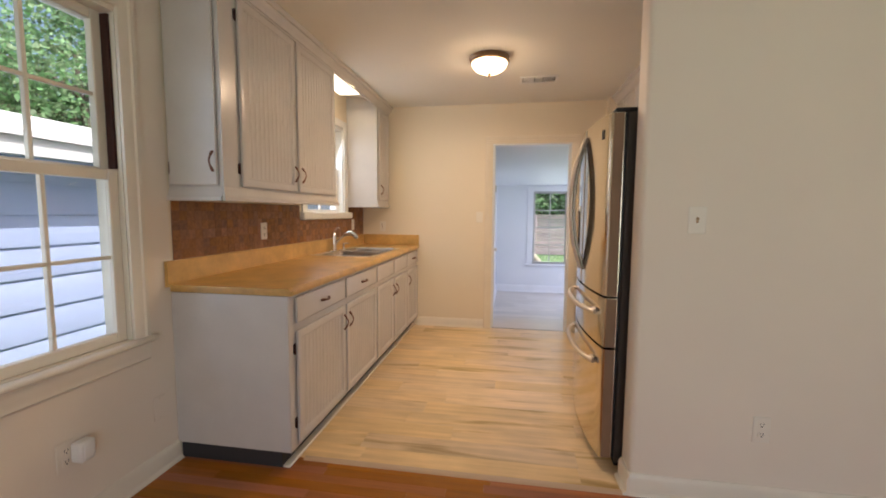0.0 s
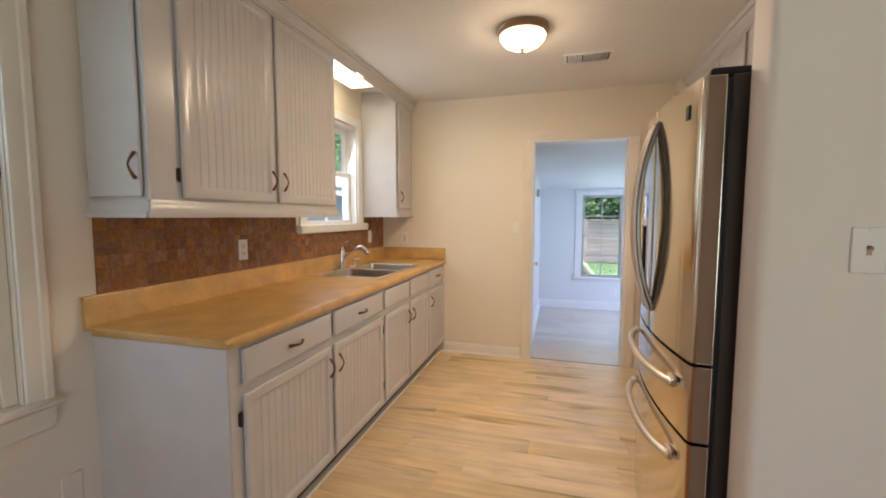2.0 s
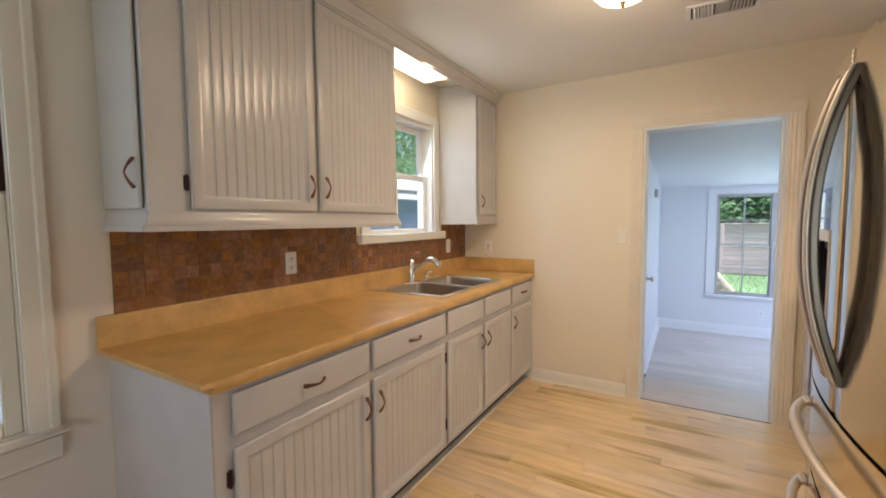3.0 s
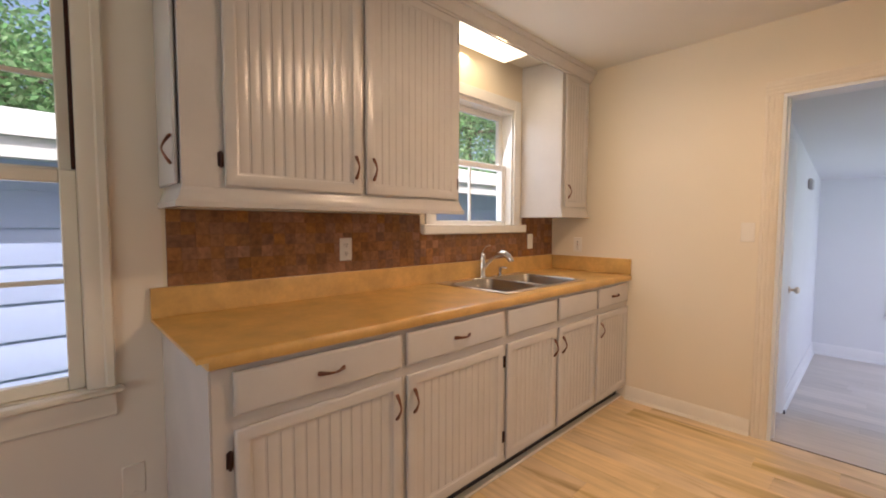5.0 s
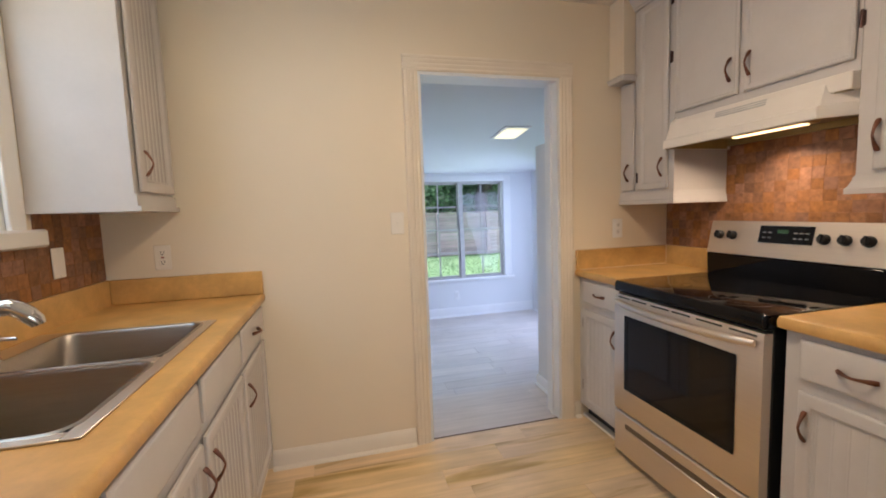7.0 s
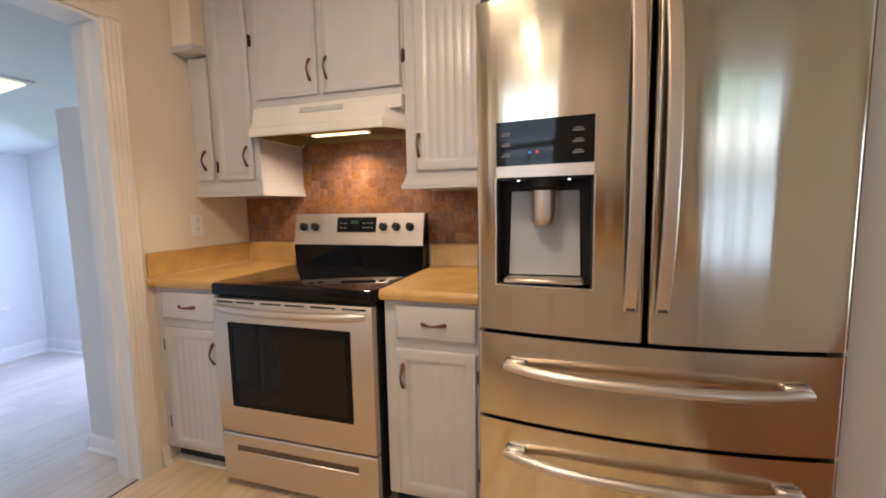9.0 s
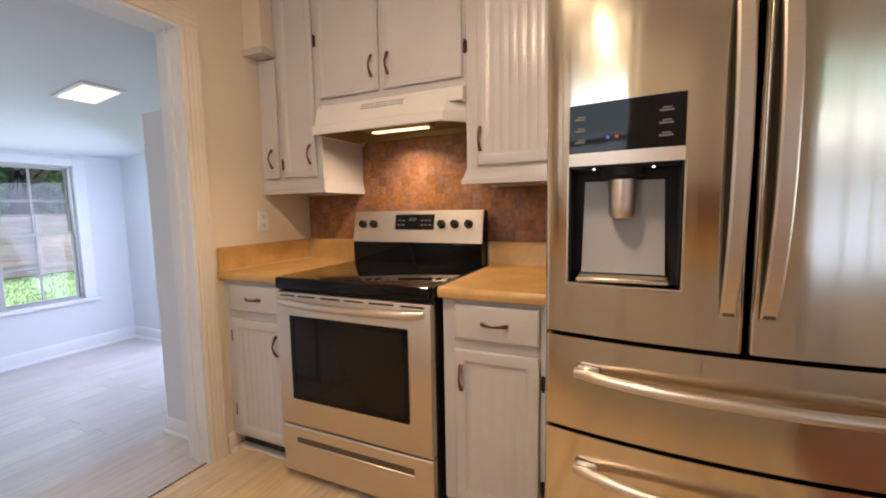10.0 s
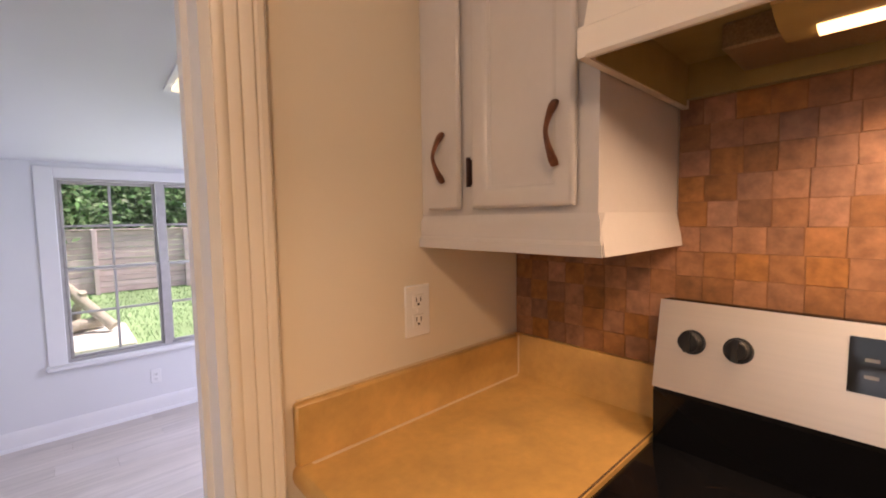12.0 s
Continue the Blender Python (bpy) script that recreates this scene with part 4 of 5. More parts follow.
part("post", lathe(bmesh.new(), [(0.026, 0.928), (0.026, 0.936), (0.021, 0.945), (0.020, 1.03), (0.021, 1.055), (0.020, 1.078), (0.012, 1.088), (0, 1.090)], (-1.60, 3.53, 0), "z", 20), CHROME, tap)
pts, rad = [], []
for i in range(15):
    s = i / 14
    pts.append((-1.588 + 0.178 * s, 3.535 + 0.042 * s, 0.985 + 0.105 * math.sin(math.pi * 0.62 * s) ** 0.85 - 0.022 * max(0.0, s - 0.8) * 5))
    rad.append(0.0115 + 0.0095 * min(1.0, max(0.0, s - 0.4) / 0.35))
part("spout", tube(bmesh.new(), pts, rad, 14), CHROME, tap)
e = Vector(pts[-1])
part("spray_head", tube(bmesh.new(), [e - Vector((0.010, 0.002, -0.008)), e + Vector((0.008, 0.002, -0.012)), e + Vector((0.012, 0.003, -0.024))], [0.021, 0.0195, 0.016], 14), CHROME, tap)
part("lever", tube(bmesh.new(), [(-1.602, 3.53, 1.084), (-1.596, 3.534, 1.108), (-1.580, 3.541, 1.130), (-1.552, 3.552, 1.140)], [0.010, 0.006, 0.0055, 0.008], 10, 0.55), CHROME, tap)
soap = thing("soap_dispenser", (-1.575, 3.685, 0.92), "small chrome pump beside the faucet", "soap dispenser")
part("collar", lathe(bmesh.new(), [(0.018, 0.920), (0.018, 0.928), (0.012, 0.936), (0.011, 0.965), (0.013, 0.968), (0.013, 0.980), (0, 0.984)], (-1.575, 3.685, 0), "z", 16), CHROME, soap)
part("nozzle", tube(bmesh.new(), [(-1.575, 3.685, 0.978), (-1.550, 3.690, 0.984), (-1.522, 3.695, 0.980)], [0.007, 0.006, 0.005], 10), CHROME, soap)

# ---- range ----
RY0, RY1 = 3.335, 4.092
stove = thing("electric_range", (1.0, 3.71, 0), "stainless freestanding electric range with a black ceramic top", "range")
part("body", cuboid(0.722, 1.345, RY0, RY1, 0.03, 0.888, r=0.004), BLACK, stove, "black enamel side panels")
for y in (RY0 + 0.04, RY1 - 0.04):
    for x in (0.78, 1.30):
        part("foot", lathe(bmesh.new(), [(0.016, 0), (0.016, 0.012), (0.008, 0.014), (0.008, 0.032)], (x, y, 0), "z", 10), BLACK, stove)
door = part("oven_door", prism(bmesh.new(), [(0.724, 0.262), (0.690, 0.262), (0.684, 0.270), (0.684, 0.845), (0.690, 0.853), (0.724, 0.853)], RY0 + 0.003, RY1 - 0.003, "y"), STEEL_FLAT, stove)
part("window", cuboid(0.6815, 0.690, 3.432, 4.012, 0.385, 0.755, r=0.002), OVEN_GLASS, door, "dark tinted oven glass")
bm = bmesh.new()
for a in ((3.432, 4.012, 0.735, 0.755), (3.432, 4.012, 0.385, 0.405), (3.432, 3.455, 0.405, 0.735), (3.990, 4.012, 0.405, 0.735)):
    box(bm, 0.6800, 0.6814, *a)
part("window_border", bm, BLACK_GLASS, door, "black printed glass border")
bm = bmesh.new()
pts = []
for i in range(17):
    s = -1 + 2 * i / 16
    pts.append((0.676 - 0.040 * (1 - abs(s) ** 3.0), 3.7135 + 0.352 * s, 0.818 - 0.004 * (1 - s * s)))
tube(bm, pts, [0.012] + [0.0165] * 15 + [0.012], 12, 0.8, (1, 0, 0))
part("handle", bm, STEEL_FLAT, door, "bowed stainless bar handle")
bm = bmesh.new()
for i, (a, b) in enumerate(((3.36, 3.46), (3.49, 3.60), (3.63, 3.72), (3.74, 3.84), (3.87, 3.96), (3.98, 4.06))):
    box(bm, 0.6815, 0.688, a, b, 0.838, 0.8445)
part("vent_slots", bm, SLOT, door)
dr = part("storage_drawer", prism(bmesh.new(), [(0.724, 0.035), (0.694, 0.035), (0.688, 0.042), (0.688, 0.246), (0.694, 0.252), (0.724, 0.252)], RY0 + 0.003, RY1 - 0.003, "y"), STEEL_FLAT, stove)
# no hollow here: a dark strip paints the shaded finger recess
part("grip_recess", prism(bmesh.new(), [(0.6865, 0.180), (0.6865, 0.204), (0.690, 0.206), (0.690, 0.178)], 3.42, 4.01, "y"), STEEL_DARK, dr, "dark strip painted for the shade in the finger recess")
part("grip_lip", cuboid(0.682, 0.690, 3.42, 4.01, 0.164, 0.180, r=0.004), STEEL_FLAT, dr)
bm = bmesh.new()
loft(bm, [rounded(0.682 + e, 1.262, RY0 - 0.004 + e, RY1 + 0.004 - e, z, 0.018 - e) for e, z in ((0.004, 0.868), (0, 0.874), (0, 0.905), (0.004, 0.914), (0.010, 0.917))], True)
top = part("cooktop", bm, BLACK_GLASS, stove, "black ceramic glass cooktop")
for cx, cy, r in ((0.83, 3.53, 0.115), (0.83, 3.90, 0.095), (1.10, 3.52, 0.080), (1.10, 3.90, 0.105)):
    for q in ((r, r - 0.004), (r * 0.62, r * 0.62 - 0.003)):
        bm = bmesh.new()
        loft(bm, [[(cx + k * math.cos(2 * math.pi * i / 40), cy + k * math.sin(2 * math.pi * i / 40), 0.9174) for i in range(40)] for k in q], True, (False, False))
        part("burner_ring", bm, RING, top, "faint printed burner ring")
bm = bmesh.new()
prism(bm, [(1.255, 0.905), (1.345, 0.905), (1.345, 1.185), (1.300, 1.190), (1.292, 1.186), (1.258, 1.030), (1.250, 1.020)], RY0 + 0.004, RY1 - 0.004, "y")
bg = part("backguard", bm, BLACK_GLASS, stove, "glossy black backguard base")


def on_guard(y, v, w):     # on the sloping control panel: v runs up it, w out of it
    s = Vector((1.293 - 1.257, 0, 1.187 - 1.027)).normalized()
    n = Vector((-s.z, 0, s.x))
    p = Vector((1.257, y, 1.027)) + s * v + n * w
    return tuple(p)


def guard_box(y0, y1, v0, v1, w0, w1):
    bm = bmesh.new()
    loft(bm, [[on_guard(y0, v0, w), on_guard(y1, v0, w), on_guard(y1, v1, w), on_guard(y0, v1, w)] for w in (w0, w1)])
    return bm


part("control_panel", guard_box(RY0 + 0.003, RY1 - 0.003, 0.0, 0.166, 0.0005, 0.010), STEEL_FLAT, bg, "stainless control panel")
part("display", guard_box(3.598, 3.827, 0.066, 0.146, 0.0101, 0.0125), BLACK_GLASS, bg, "black display with small legends")
part("clock_digits", guard_box(3.700, 3.745, 0.112, 0.128, 0.0126, 0.0132), GREEN_LED, bg, "dim green clock")
for y in (3.615, 3.638, 3.661, 3.770, 3.795):
    for v in (0.088, 0.112):
        bm = bmesh.new()
        loft(bm, [[on_guard(y, v, w), on_guard(y + 0.015, v, w), on_guard(y + 0.015, v + 0.005, w), on_guard(y, v + 0.005, w)] for w in (0.0126, 0.0130)])
        part("legend", bm, LEGEND, bg, "pale unreadable legend")
for y in (4.029, 3.959, 3.556, 3.484, 3.409):
    bm = bmesh.new()
    n = Vector(on_guard(0, 0, 1)) - Vector(on_guard(0, 0, 0))
    c = Vector(on_guard(y, 0.094, 0.0102))
    tube(bm, [c, c + n * 0.006, c + n * 0.0065, c + n * 0.024, c + n * 0.026], [0.022, 0.0215, 0.0185, 0.017, 0.0145], 20)
    k = part("knob", bm, BLACK, bg, "black control knob")
    part("knob_grip", guard_box(y - 0.0045, y + 0.0045, 0.076, 0.112, 0.034, 0.042), BLACK, k)

# ---- hood ----
hood = thing("range_hood", (1.16, 3.70, 1.56), "white enamel under-cabinet range hood with a lit lens", "range hood")
HY0, HY1 = 3.326, 4.086
HOOD_FRONT = [(1.050, 1.698), (1.000, 1.690), (0.974, 1.606), (0.962, 1.602), (0.958, 1.598), (0.958, 1.564), (0.962, 1.560), (0.968, 1.560), (0.968, 1.594), (0.982, 1.602), (1.004, 1.678), (1.050, 1.688)]
part("front_panel", prism(bmesh.new(), HOOD_FRONT, 3.400, HY1, "y"), HOOD_WHITE, hood)
bm = bmesh.new()
loft(bm, [[(x, 3.400, z) for x, z in HOOD_FRONT], [(1.052 + (x - 1.050) * 0.12, HY0, z) for x, z in HOOD_FRONT]])
part("corner_panel", bm, HOOD_WHITE, hood)
part("top_strip", cuboid(0.996, 1.048, HY0 - 0.002, HY1 - 0.030, 1.642, 1.699, r=0.003), HOOD_WHITE, hood)
part("side_panel", prism(bmesh.new(), [(1.366, 1.560), (1.366, 1.732), (1.050, 1.732), (1.000, 1.689), (0.974, 1.605), (0.9585, 1.598), (0.9585, 1.5605)], HY1 - 0.012, HY1 - 0.0005, "y"), HOOD_WHITE, hood)
part("side_panel", prism(bmesh.new(), [(1.366, 1.560), (1.366, 1.732), (1.055, 1.732), (1.055, 1.560)], HY0 + 0.0005, HY0 + 0.012, "y"), HOOD_WHITE, hood)
part("inner_pan", cuboid(1.004, 1.366, HY0 + 0.013, HY1 - 0.013, 1.640, 1.650), HOOD_IN, hood, "greasy cream inner pan with its shade in the colour")
# thin sheet added to darken the lit inside of the end panel
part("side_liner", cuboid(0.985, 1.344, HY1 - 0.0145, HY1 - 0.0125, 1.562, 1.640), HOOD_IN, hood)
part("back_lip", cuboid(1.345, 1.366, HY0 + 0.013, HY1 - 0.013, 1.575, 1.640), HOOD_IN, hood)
part("filter", cuboid(1.195, 1.335, 3.44, 3.98, 1.600, 1.640, r=0.003), FILTER, hood, "aluminium mesh grease filter")
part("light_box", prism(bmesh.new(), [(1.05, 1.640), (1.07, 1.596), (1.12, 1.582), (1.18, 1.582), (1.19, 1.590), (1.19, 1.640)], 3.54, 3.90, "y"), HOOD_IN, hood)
part("lens", prism(bmesh.new(), [(1.134, 1.5815), (1.138, 1.577), (1.168, 1.577), (1.172, 1.5815)], 3.565, 3.865, "y"), HOOD_LENS, hood, "lit warm lamp lens")
bm = bmesh.new()
for i in range(3):
    for j in range(3):
        s = 0.010 + 0.0055 * i
        x, z = 1.000 - 0.026 * (0.18 + 0.14 * i), 1.690 - 0.078 * (0.16 + 0.12 * i)
        box(bm, min(0.9945, x - 0.0015), x + 0.004, 3.60 + 0.076 * j, 3.671 + 0.076 * j, z - 0.0016, z + 0.0016)
part("vent_slots", bm, GREY_PLASTIC, hood, "thin grey vent slots")

# ---- refrigerator ----
FY0, FY1 = 2.032, 2.886
FM = 2.456


def front_x(y, flat=0.462, bow=0.042):
    s = (y - (FY0 + FY1) / 2) / ((FY1 - FY0) / 2)
    return flat - bow * (1 - s * s)


def bowed(y0, y1, back=0.520, r=0.012, out=0.0):
    """Plan outline of a bowed front between y0 and y1 with eased corners."""
    pts = [(back, y0), (front_x(y0) + r * 1.3 - out, y0)]
    pts += [(front_x(y0 + r * k) + r * (1 - k) ** 2 * 0.8 - out, y0 + r * k) for k in (0.3, 0.7)]
    n = 12
    pts += [(front_x(y0 + r + (y1 - y0 - 2 * r) * i / n) - out, y0 + r + (y1 - y0 - 2 * r) * i / n) for i in range(n + 1)]
    pts += [(front_x(y1 - r * k) + r * (1 - k) ** 2 * 0.8 - out, y1 - r * k) for k in (0.7, 0.3)]
    pts += [(front_x(y1) + r * 1.3 - out, y1), (back, y1)]
    return pts


fridge = thing("refrigerator", (0.9, 2.46, 0), "stainless French-door refrigerator with bottom drawers and charcoal sides", "refrigerator")
part("cabinet", cuboid(0.535, 1.33, FY0 + 0.004, FY1 - 0.004, 0.035, 1.755, r=0.004), DARK_SIDE, fridge, "charcoal side panels")
part("gasket", cuboid(0.5205, 0.5345, FY0 + 0.012, FY1 - 0.012, 0.06, 1.745), BLACK, fridge)
part("kick_grille", cuboid(0.545, 0.58, FY0 + 0.03, FY1 - 0.03, 0.006, 0.0345), BLACK, fridge)
for y in (FY0 + 0.06, FY1 - 0.06):
    for x in (0.61, 1.27):
        part("roller_foot", lathe(bmesh.new(), [(0.018, 0), (0.018, 0.02), (0.010, 0.022), (0.010, 0.036)], (x, y, 0), "z", 10), BLACK, fridge)
for y in (FY0 + 0.012, FY1 - 0.075):
    bm = bmesh.new()
    box(bm, 0.480, 0.66, y, y + 0.063, 1.7555, 1.778, 0.006)
    part("hinge_cover", bm, BLACK, fridge, "black hinge cover")
d1 = part("fridge_door", prism(bmesh.new(), bowed(FY0, FM - 0.004), 0.880, 1.752, "z"), STEEL, fridge)
# strip added over the side face, its reflection put into the colour
part("edge_strip", cuboid(front_x(FY0) + 0.010, 0.517, FY0 - 0.0022, FY0 - 0.0003, 0.882, 1.750), EDGE_REFLECTION, d1, "brown strip over the steel door edge, toned like its reflection")
# the other door carries the dispenser: three bands round its opening
DY0, DY1, DZ0, DZ1 = 2.581, 2.827, 1.010, 1.441
bm = bmesh.new()
full = bowed(FM + 0.004, FY1)
prism(bm, full, DZ1, 1.752, "z")
prism(bm, full, 0.880, DZ0, "z")


def strip(a, b):
    n = 6
    ys = [a + (b - a) * i / n for i in range(n + 1)]
    return [(0.520, a)] + [(front_x(y), y) for y in ys] + [(0.520, b)]


lo = [p for p in full if p[1] < DY0 - 0.001]
hi = [p for p in full if p[1] > DY1 + 0.001]
prism(bm, [q for q in lo] + [(front_x(DY0), DY0), (0.520, DY0)], DZ0, DZ1, "z")
prism(bm, [(0.520, DY1), (front_x(DY1), DY1)] + [q for q in hi], DZ0, DZ1, "z")
d2 = part("fridge_door", bm, STEEL, fridge)
part("dispenser_display", prism(bmesh.new(), strip(DY0, DY1), 1.326, DZ1, "z"), BLACK_GLASS, d2, "black glass dispenser display")
part("dispenser_trim", prism(bmesh.new(), [(x - 0.003 if x < 0.53 else 0.50, y) for x, y in strip(DY0, DY1)], 1.296, 1.326, "z"), STEEL_FLAT, d2)
for y in (2.605, 2.785):
    for z in (1.350, 1.377, 1.404):
        bm = bmesh.new()
        x = front_x(y + 0.01)
        box(bm, x - 0.0008, x + 0.004, y, y + 0.028, z, z + 0.004)
        box(bm, x - 0.0008, x + 0.004, y + 0.004, y + 0.022, z + 0.006, z + 0.009)
        part("display_legend", bm, LEGEND, d2, "small pale unreadable legends")
for y, mt, nm in ((2.716, RED_LED, "red"), (2.735, BLUE_LED, "blue")):
    part("indicator", cuboid(front_x(y) - 0.0008, front_x(y) + 0.004, y, y + 0.007, 1.356, 1.362), mt, d2, nm + " lit indicator")
bm = bmesh.new()
box(bm, 0.516, 0.5195, DY0, DY1, DZ0, 1.296)
for y in (DY0, DY1 - 0.004):
    box(bm, front_x(y) + 0.004, 0.516, y, y + 0.004, DZ0, 1.296)
box(bm, 0.445, 0.516, DY0 + 0.004, DY1 - 0.004, 1.290, 1.296)
part("recess", bm, BLACK, d2, "black dispenser recess")
bm = bmesh.new()
loft(bm, [[(0.529, 2.614, 1.29), (0.529, 2.794, 1.29), (0.518, 2.794, 1.29), (0.518, 2.614, 1.29)], [(0.529, 2.608, DZ0 + 0.02), (0.529, 2.800, DZ0 + 0.02), (0.500, 2.800, DZ0 + 0.02), (0.500, 2.608, DZ0 + 0.02)]])
part("splash_plate", bm, GREY_PLASTIC, d2, "grey dispenser back plate")
part("drip_tray", cuboid(0.440, 0.530, DY0 + 0.02, DY1 - 0.02, DZ0 + 0.002, DZ0 + 0.016, r=0.004), STEEL_FLAT, d2)
for y in (2.640, 2.770):
    part("lamp_dot", lathe(bmesh.new(), [(0.0, 1.2860), (0.003, 1.2865), (0.003, 1.2898)], (0.462, y, 0), "z", 8), WHITE_LED, d2, "tiny white dispenser lamp")
part("nozzle", lathe(bmesh.new(), [(0.052, 1.290), (0.050, 1.272), (0.030, 1.262), (0.030, 1.258)], (0.492, 2.705, 0), "z", 18), BLACK, d2)
part("paddle", lathe(bmesh.new(), [(0.0, 1.168), (0.024, 1.169), (0.031, 1.176), (0.033, 1.190), (0.033, 1.262)], (0.488, 2.705, 0), "z", 24), STEEL_FLAT, d2, "curved metal dispenser paddle")
bm = bmesh.new()
for y in (DY0 - 0.004, DY1):
    box(bm, front_x(y) - 0.003, front_x(y) + 0.006, y, y + 0.004, DZ0 - 0.004, 1.296)
prism(bm, [(front_x(DY0 + (DY1 - DY0) * i / 6) - 0.003, DY0 + (DY1 - DY0) * i / 6) for i in range(7)] + [(0.48, DY1), (0.48, DY0)], DZ0 - 0.004, DZ0, "z")
part("recess_rim", bm, STEEL_FLAT, d2, "thin bright rim round the dispenser")


def drawer(z0, z1):
    d = part("freezer_drawer", prism(bmesh.new(), bowed(FY0, FY1), z0, z1, "z"), STEEL, fridge)
    # same added strip as on the door, with the reflection as colour
    part("edge_strip", cuboid(front_x(FY0) + 0.010, 0.517, FY0 - 0.0022, FY0 - 0.0003, z0 + 0.002, z1 - 0.002), EDGE_REFLECTION, d, "brown strip over the steel door edge, toned like its reflection")
    zh = z1 - 0.085
    pts, rad = [], []
    for i in range(21):
        s = -1 + 2 * i / 20
        y = 2.455 + 0.346 * s
        pts.append((front_x(y) - 0.012 - 0.036 * (1 - abs(s) ** 4), y, zh))
        rad.append(0.0135)
    h = part("handle", tube(bmesh.new(), pts, rad, 14, 1.0, (0, 0, 1)), STEEL_FLAT, d, "bowed satin steel bar handle")
    for s in (-1, 1):
        y = 2.455 + 0.319 * s
        x = front_x(y)
        part("handle_foot", box(bmesh.new(), x - 0.020, x + 0.002, y - 0.027, y + 0.027, zh + 0.002, zh + 0.018, 0.004), STEEL_FLAT, h)
        # slightly larger dark box draws the shadow line round the mount
        part("foot_seam", box(bmesh.new(), x - 0.006, x + 0.002, y - 0.0285, y + 0.0285, zh + 0.001, zh + 0.0197, 0.003), STEEL_DARK, h, "dark shadow line drawn round the handle mount")


drawer(0.626, 0.868)
drawer(0.060, 0.614)
for y, d in ((2.423, d1), (2.493, d2)):
    def bar(deep, thick, wide):
        rings = []
        for i in range(23):
            s = -1 + 2 * i / 22
            x = front_x(y) - 0.006 - 0.066 * (1 - abs(s) ** 2.2) - deep
            c = min(0.004, thick * 0.4)
            rings.append([(x + u, y + v, 1.332 + 0.372 * s) for u, v in ((0, -wide + c), (0, wide - c), (c, wide), (thick - c, wide), (thick, wide - c), (thick, -wide + c), (thick - c, -wide), (c, -wide))])
        return loft(bmesh.new(), rings)
    h = part("handle", bar(0.008, 0.009, 0.0150), STEEL_FLAT, d, "bowed satin steel bar handle")
    # darker bar behind the front puts the sides' dim reflection into colour
    part("handle_core", bar(-0.0012, 0.018, 0.0138), STEEL_DARK, h, "handle side darkened for its dim reflection")
    for z in (0.972, 1.692):
        part("handle_foot", box(bmesh.new(), front_x(y) - 0.018, front_x(y) + 0.003, y - 0.0125, y + 0.0125, z - 0.010, z + 0.010, 0.003), STEEL_DARK, h)
part("badge", cuboid(front_x(2.13) - 0.0025, front_x(2.13) + 0.004, 2.115, 2.150, 1.645, 1.690, r=0.001), BLACK, d1, "small dark plain badge")

# ---- ceiling lamp, vent, sink light, den light ----
LX, LY = -0.18, 3.17
cl = thing("ceiling_light", (LX, LY, TOP), "lit flush ceiling light with a frosted glass bowl", "ceiling light")
part("canopy", lathe(bmesh.new(), [(0.150, 2.4385), (0.152, 2.428), (0.146, 2.420), (0.148, 2.412), (0.140, 2.402), (0.132, 2.400)], (LX, LY, 0), "z", 36), NICKEL, cl, "bronze toned ring")
bowl = part("glass_bowl", lathe(bmesh.new(), [(0.131, 2.402), (0.134, 2.392), (0.126, 2.372), (0.106, 2.350), (0.074, 2.333), (0.036, 2.325), (0, 2.324)], (LX, LY, 0), "z", 36), BOWL_GLASS, cl, "glowing frosted glass bowl")
bowl.visible_shadow = False
part("finial", lathe(bmesh.new(), [(0.010, 2.326), (0.014, 2.320), (0.008, 2.312), (0.010, 2.306), (0.004, 2.298), (0, 2.297)], (LX, LY, 0), "z", 14), NICKEL, cl)
cv = thing("ceiling_vent", (0.215, 3.72, TOP), "white ceiling air vent with curved slats", "vent")
VX0, VX1, VY0, VY1 = 0.055, 0.375, 3.635, 3.815
part("backing", cuboid(VX0 + 0.02, VX1 - 0.02, VY0 + 0.02, VY1 - 0.02, 2.4365, 2.4395), SLOT, cv)
bm = bmesh.new()
for a in ((VX0, VX1, VY0, VY0 + 0.022), (VX0, VX1, VY1 - 0.022, VY1), (VX0, VX0 + 0.022, VY0 + 0.022, VY1 - 0.022), (VX1 - 0.022, VX1, VY0 + 0.022, VY1 - 0.022)):
    box(bm, *a, 2.430, 2.4385, 0.002)
part("frame", bm, PLASTIC, cv)
for i in range(12):
    x = VX0 + 0.030 + i * 0.0155 + (0.085 if i > 5 else 0.0)
    lean = 0.010 if i < 6 else -0.010
    part("slat", prism(bmesh.new(), [(x, 2.436), (x + 0.003, 2.436), (x + lean + 0.003, 2.422), (x + lean, 2.422)], VY0 + 0.02, VY1 - 0.02, "y"), PLASTIC, cv)
for i in range(7):
    y = VY0 + 0.030 + i * 0.0185
    part("slat", prism(bmesh.new(), [(y, 2.436), (y + 0.003, 2.436), (y - 0.007, 2.424), (y - 0.010, 2.424)], VX0 + 0.128, VX1 - 0.128, "x"), PLASTIC, cv)
sl = thing("sink_light", (-1.53, 3.58, 2.40), "lit fluorescent light box above the sink window", "light")
part("housing", cuboid(-1.620, -1.398, 3.085, 3.760, 2.395, 2.438), PLASTIC, sl)
part("diffuser", cuboid(-1.610, -1.405, 3.10, 3.745, 2.375, 2.394, r=0.004), SINK_DIFFUSER, sl, "glowing acrylic diffuser")
dl = thing("den_light", (0.93, 5.87, 2.0), "square lit ceiling panel in the den", "ceiling light")
bm = bmesh.new()
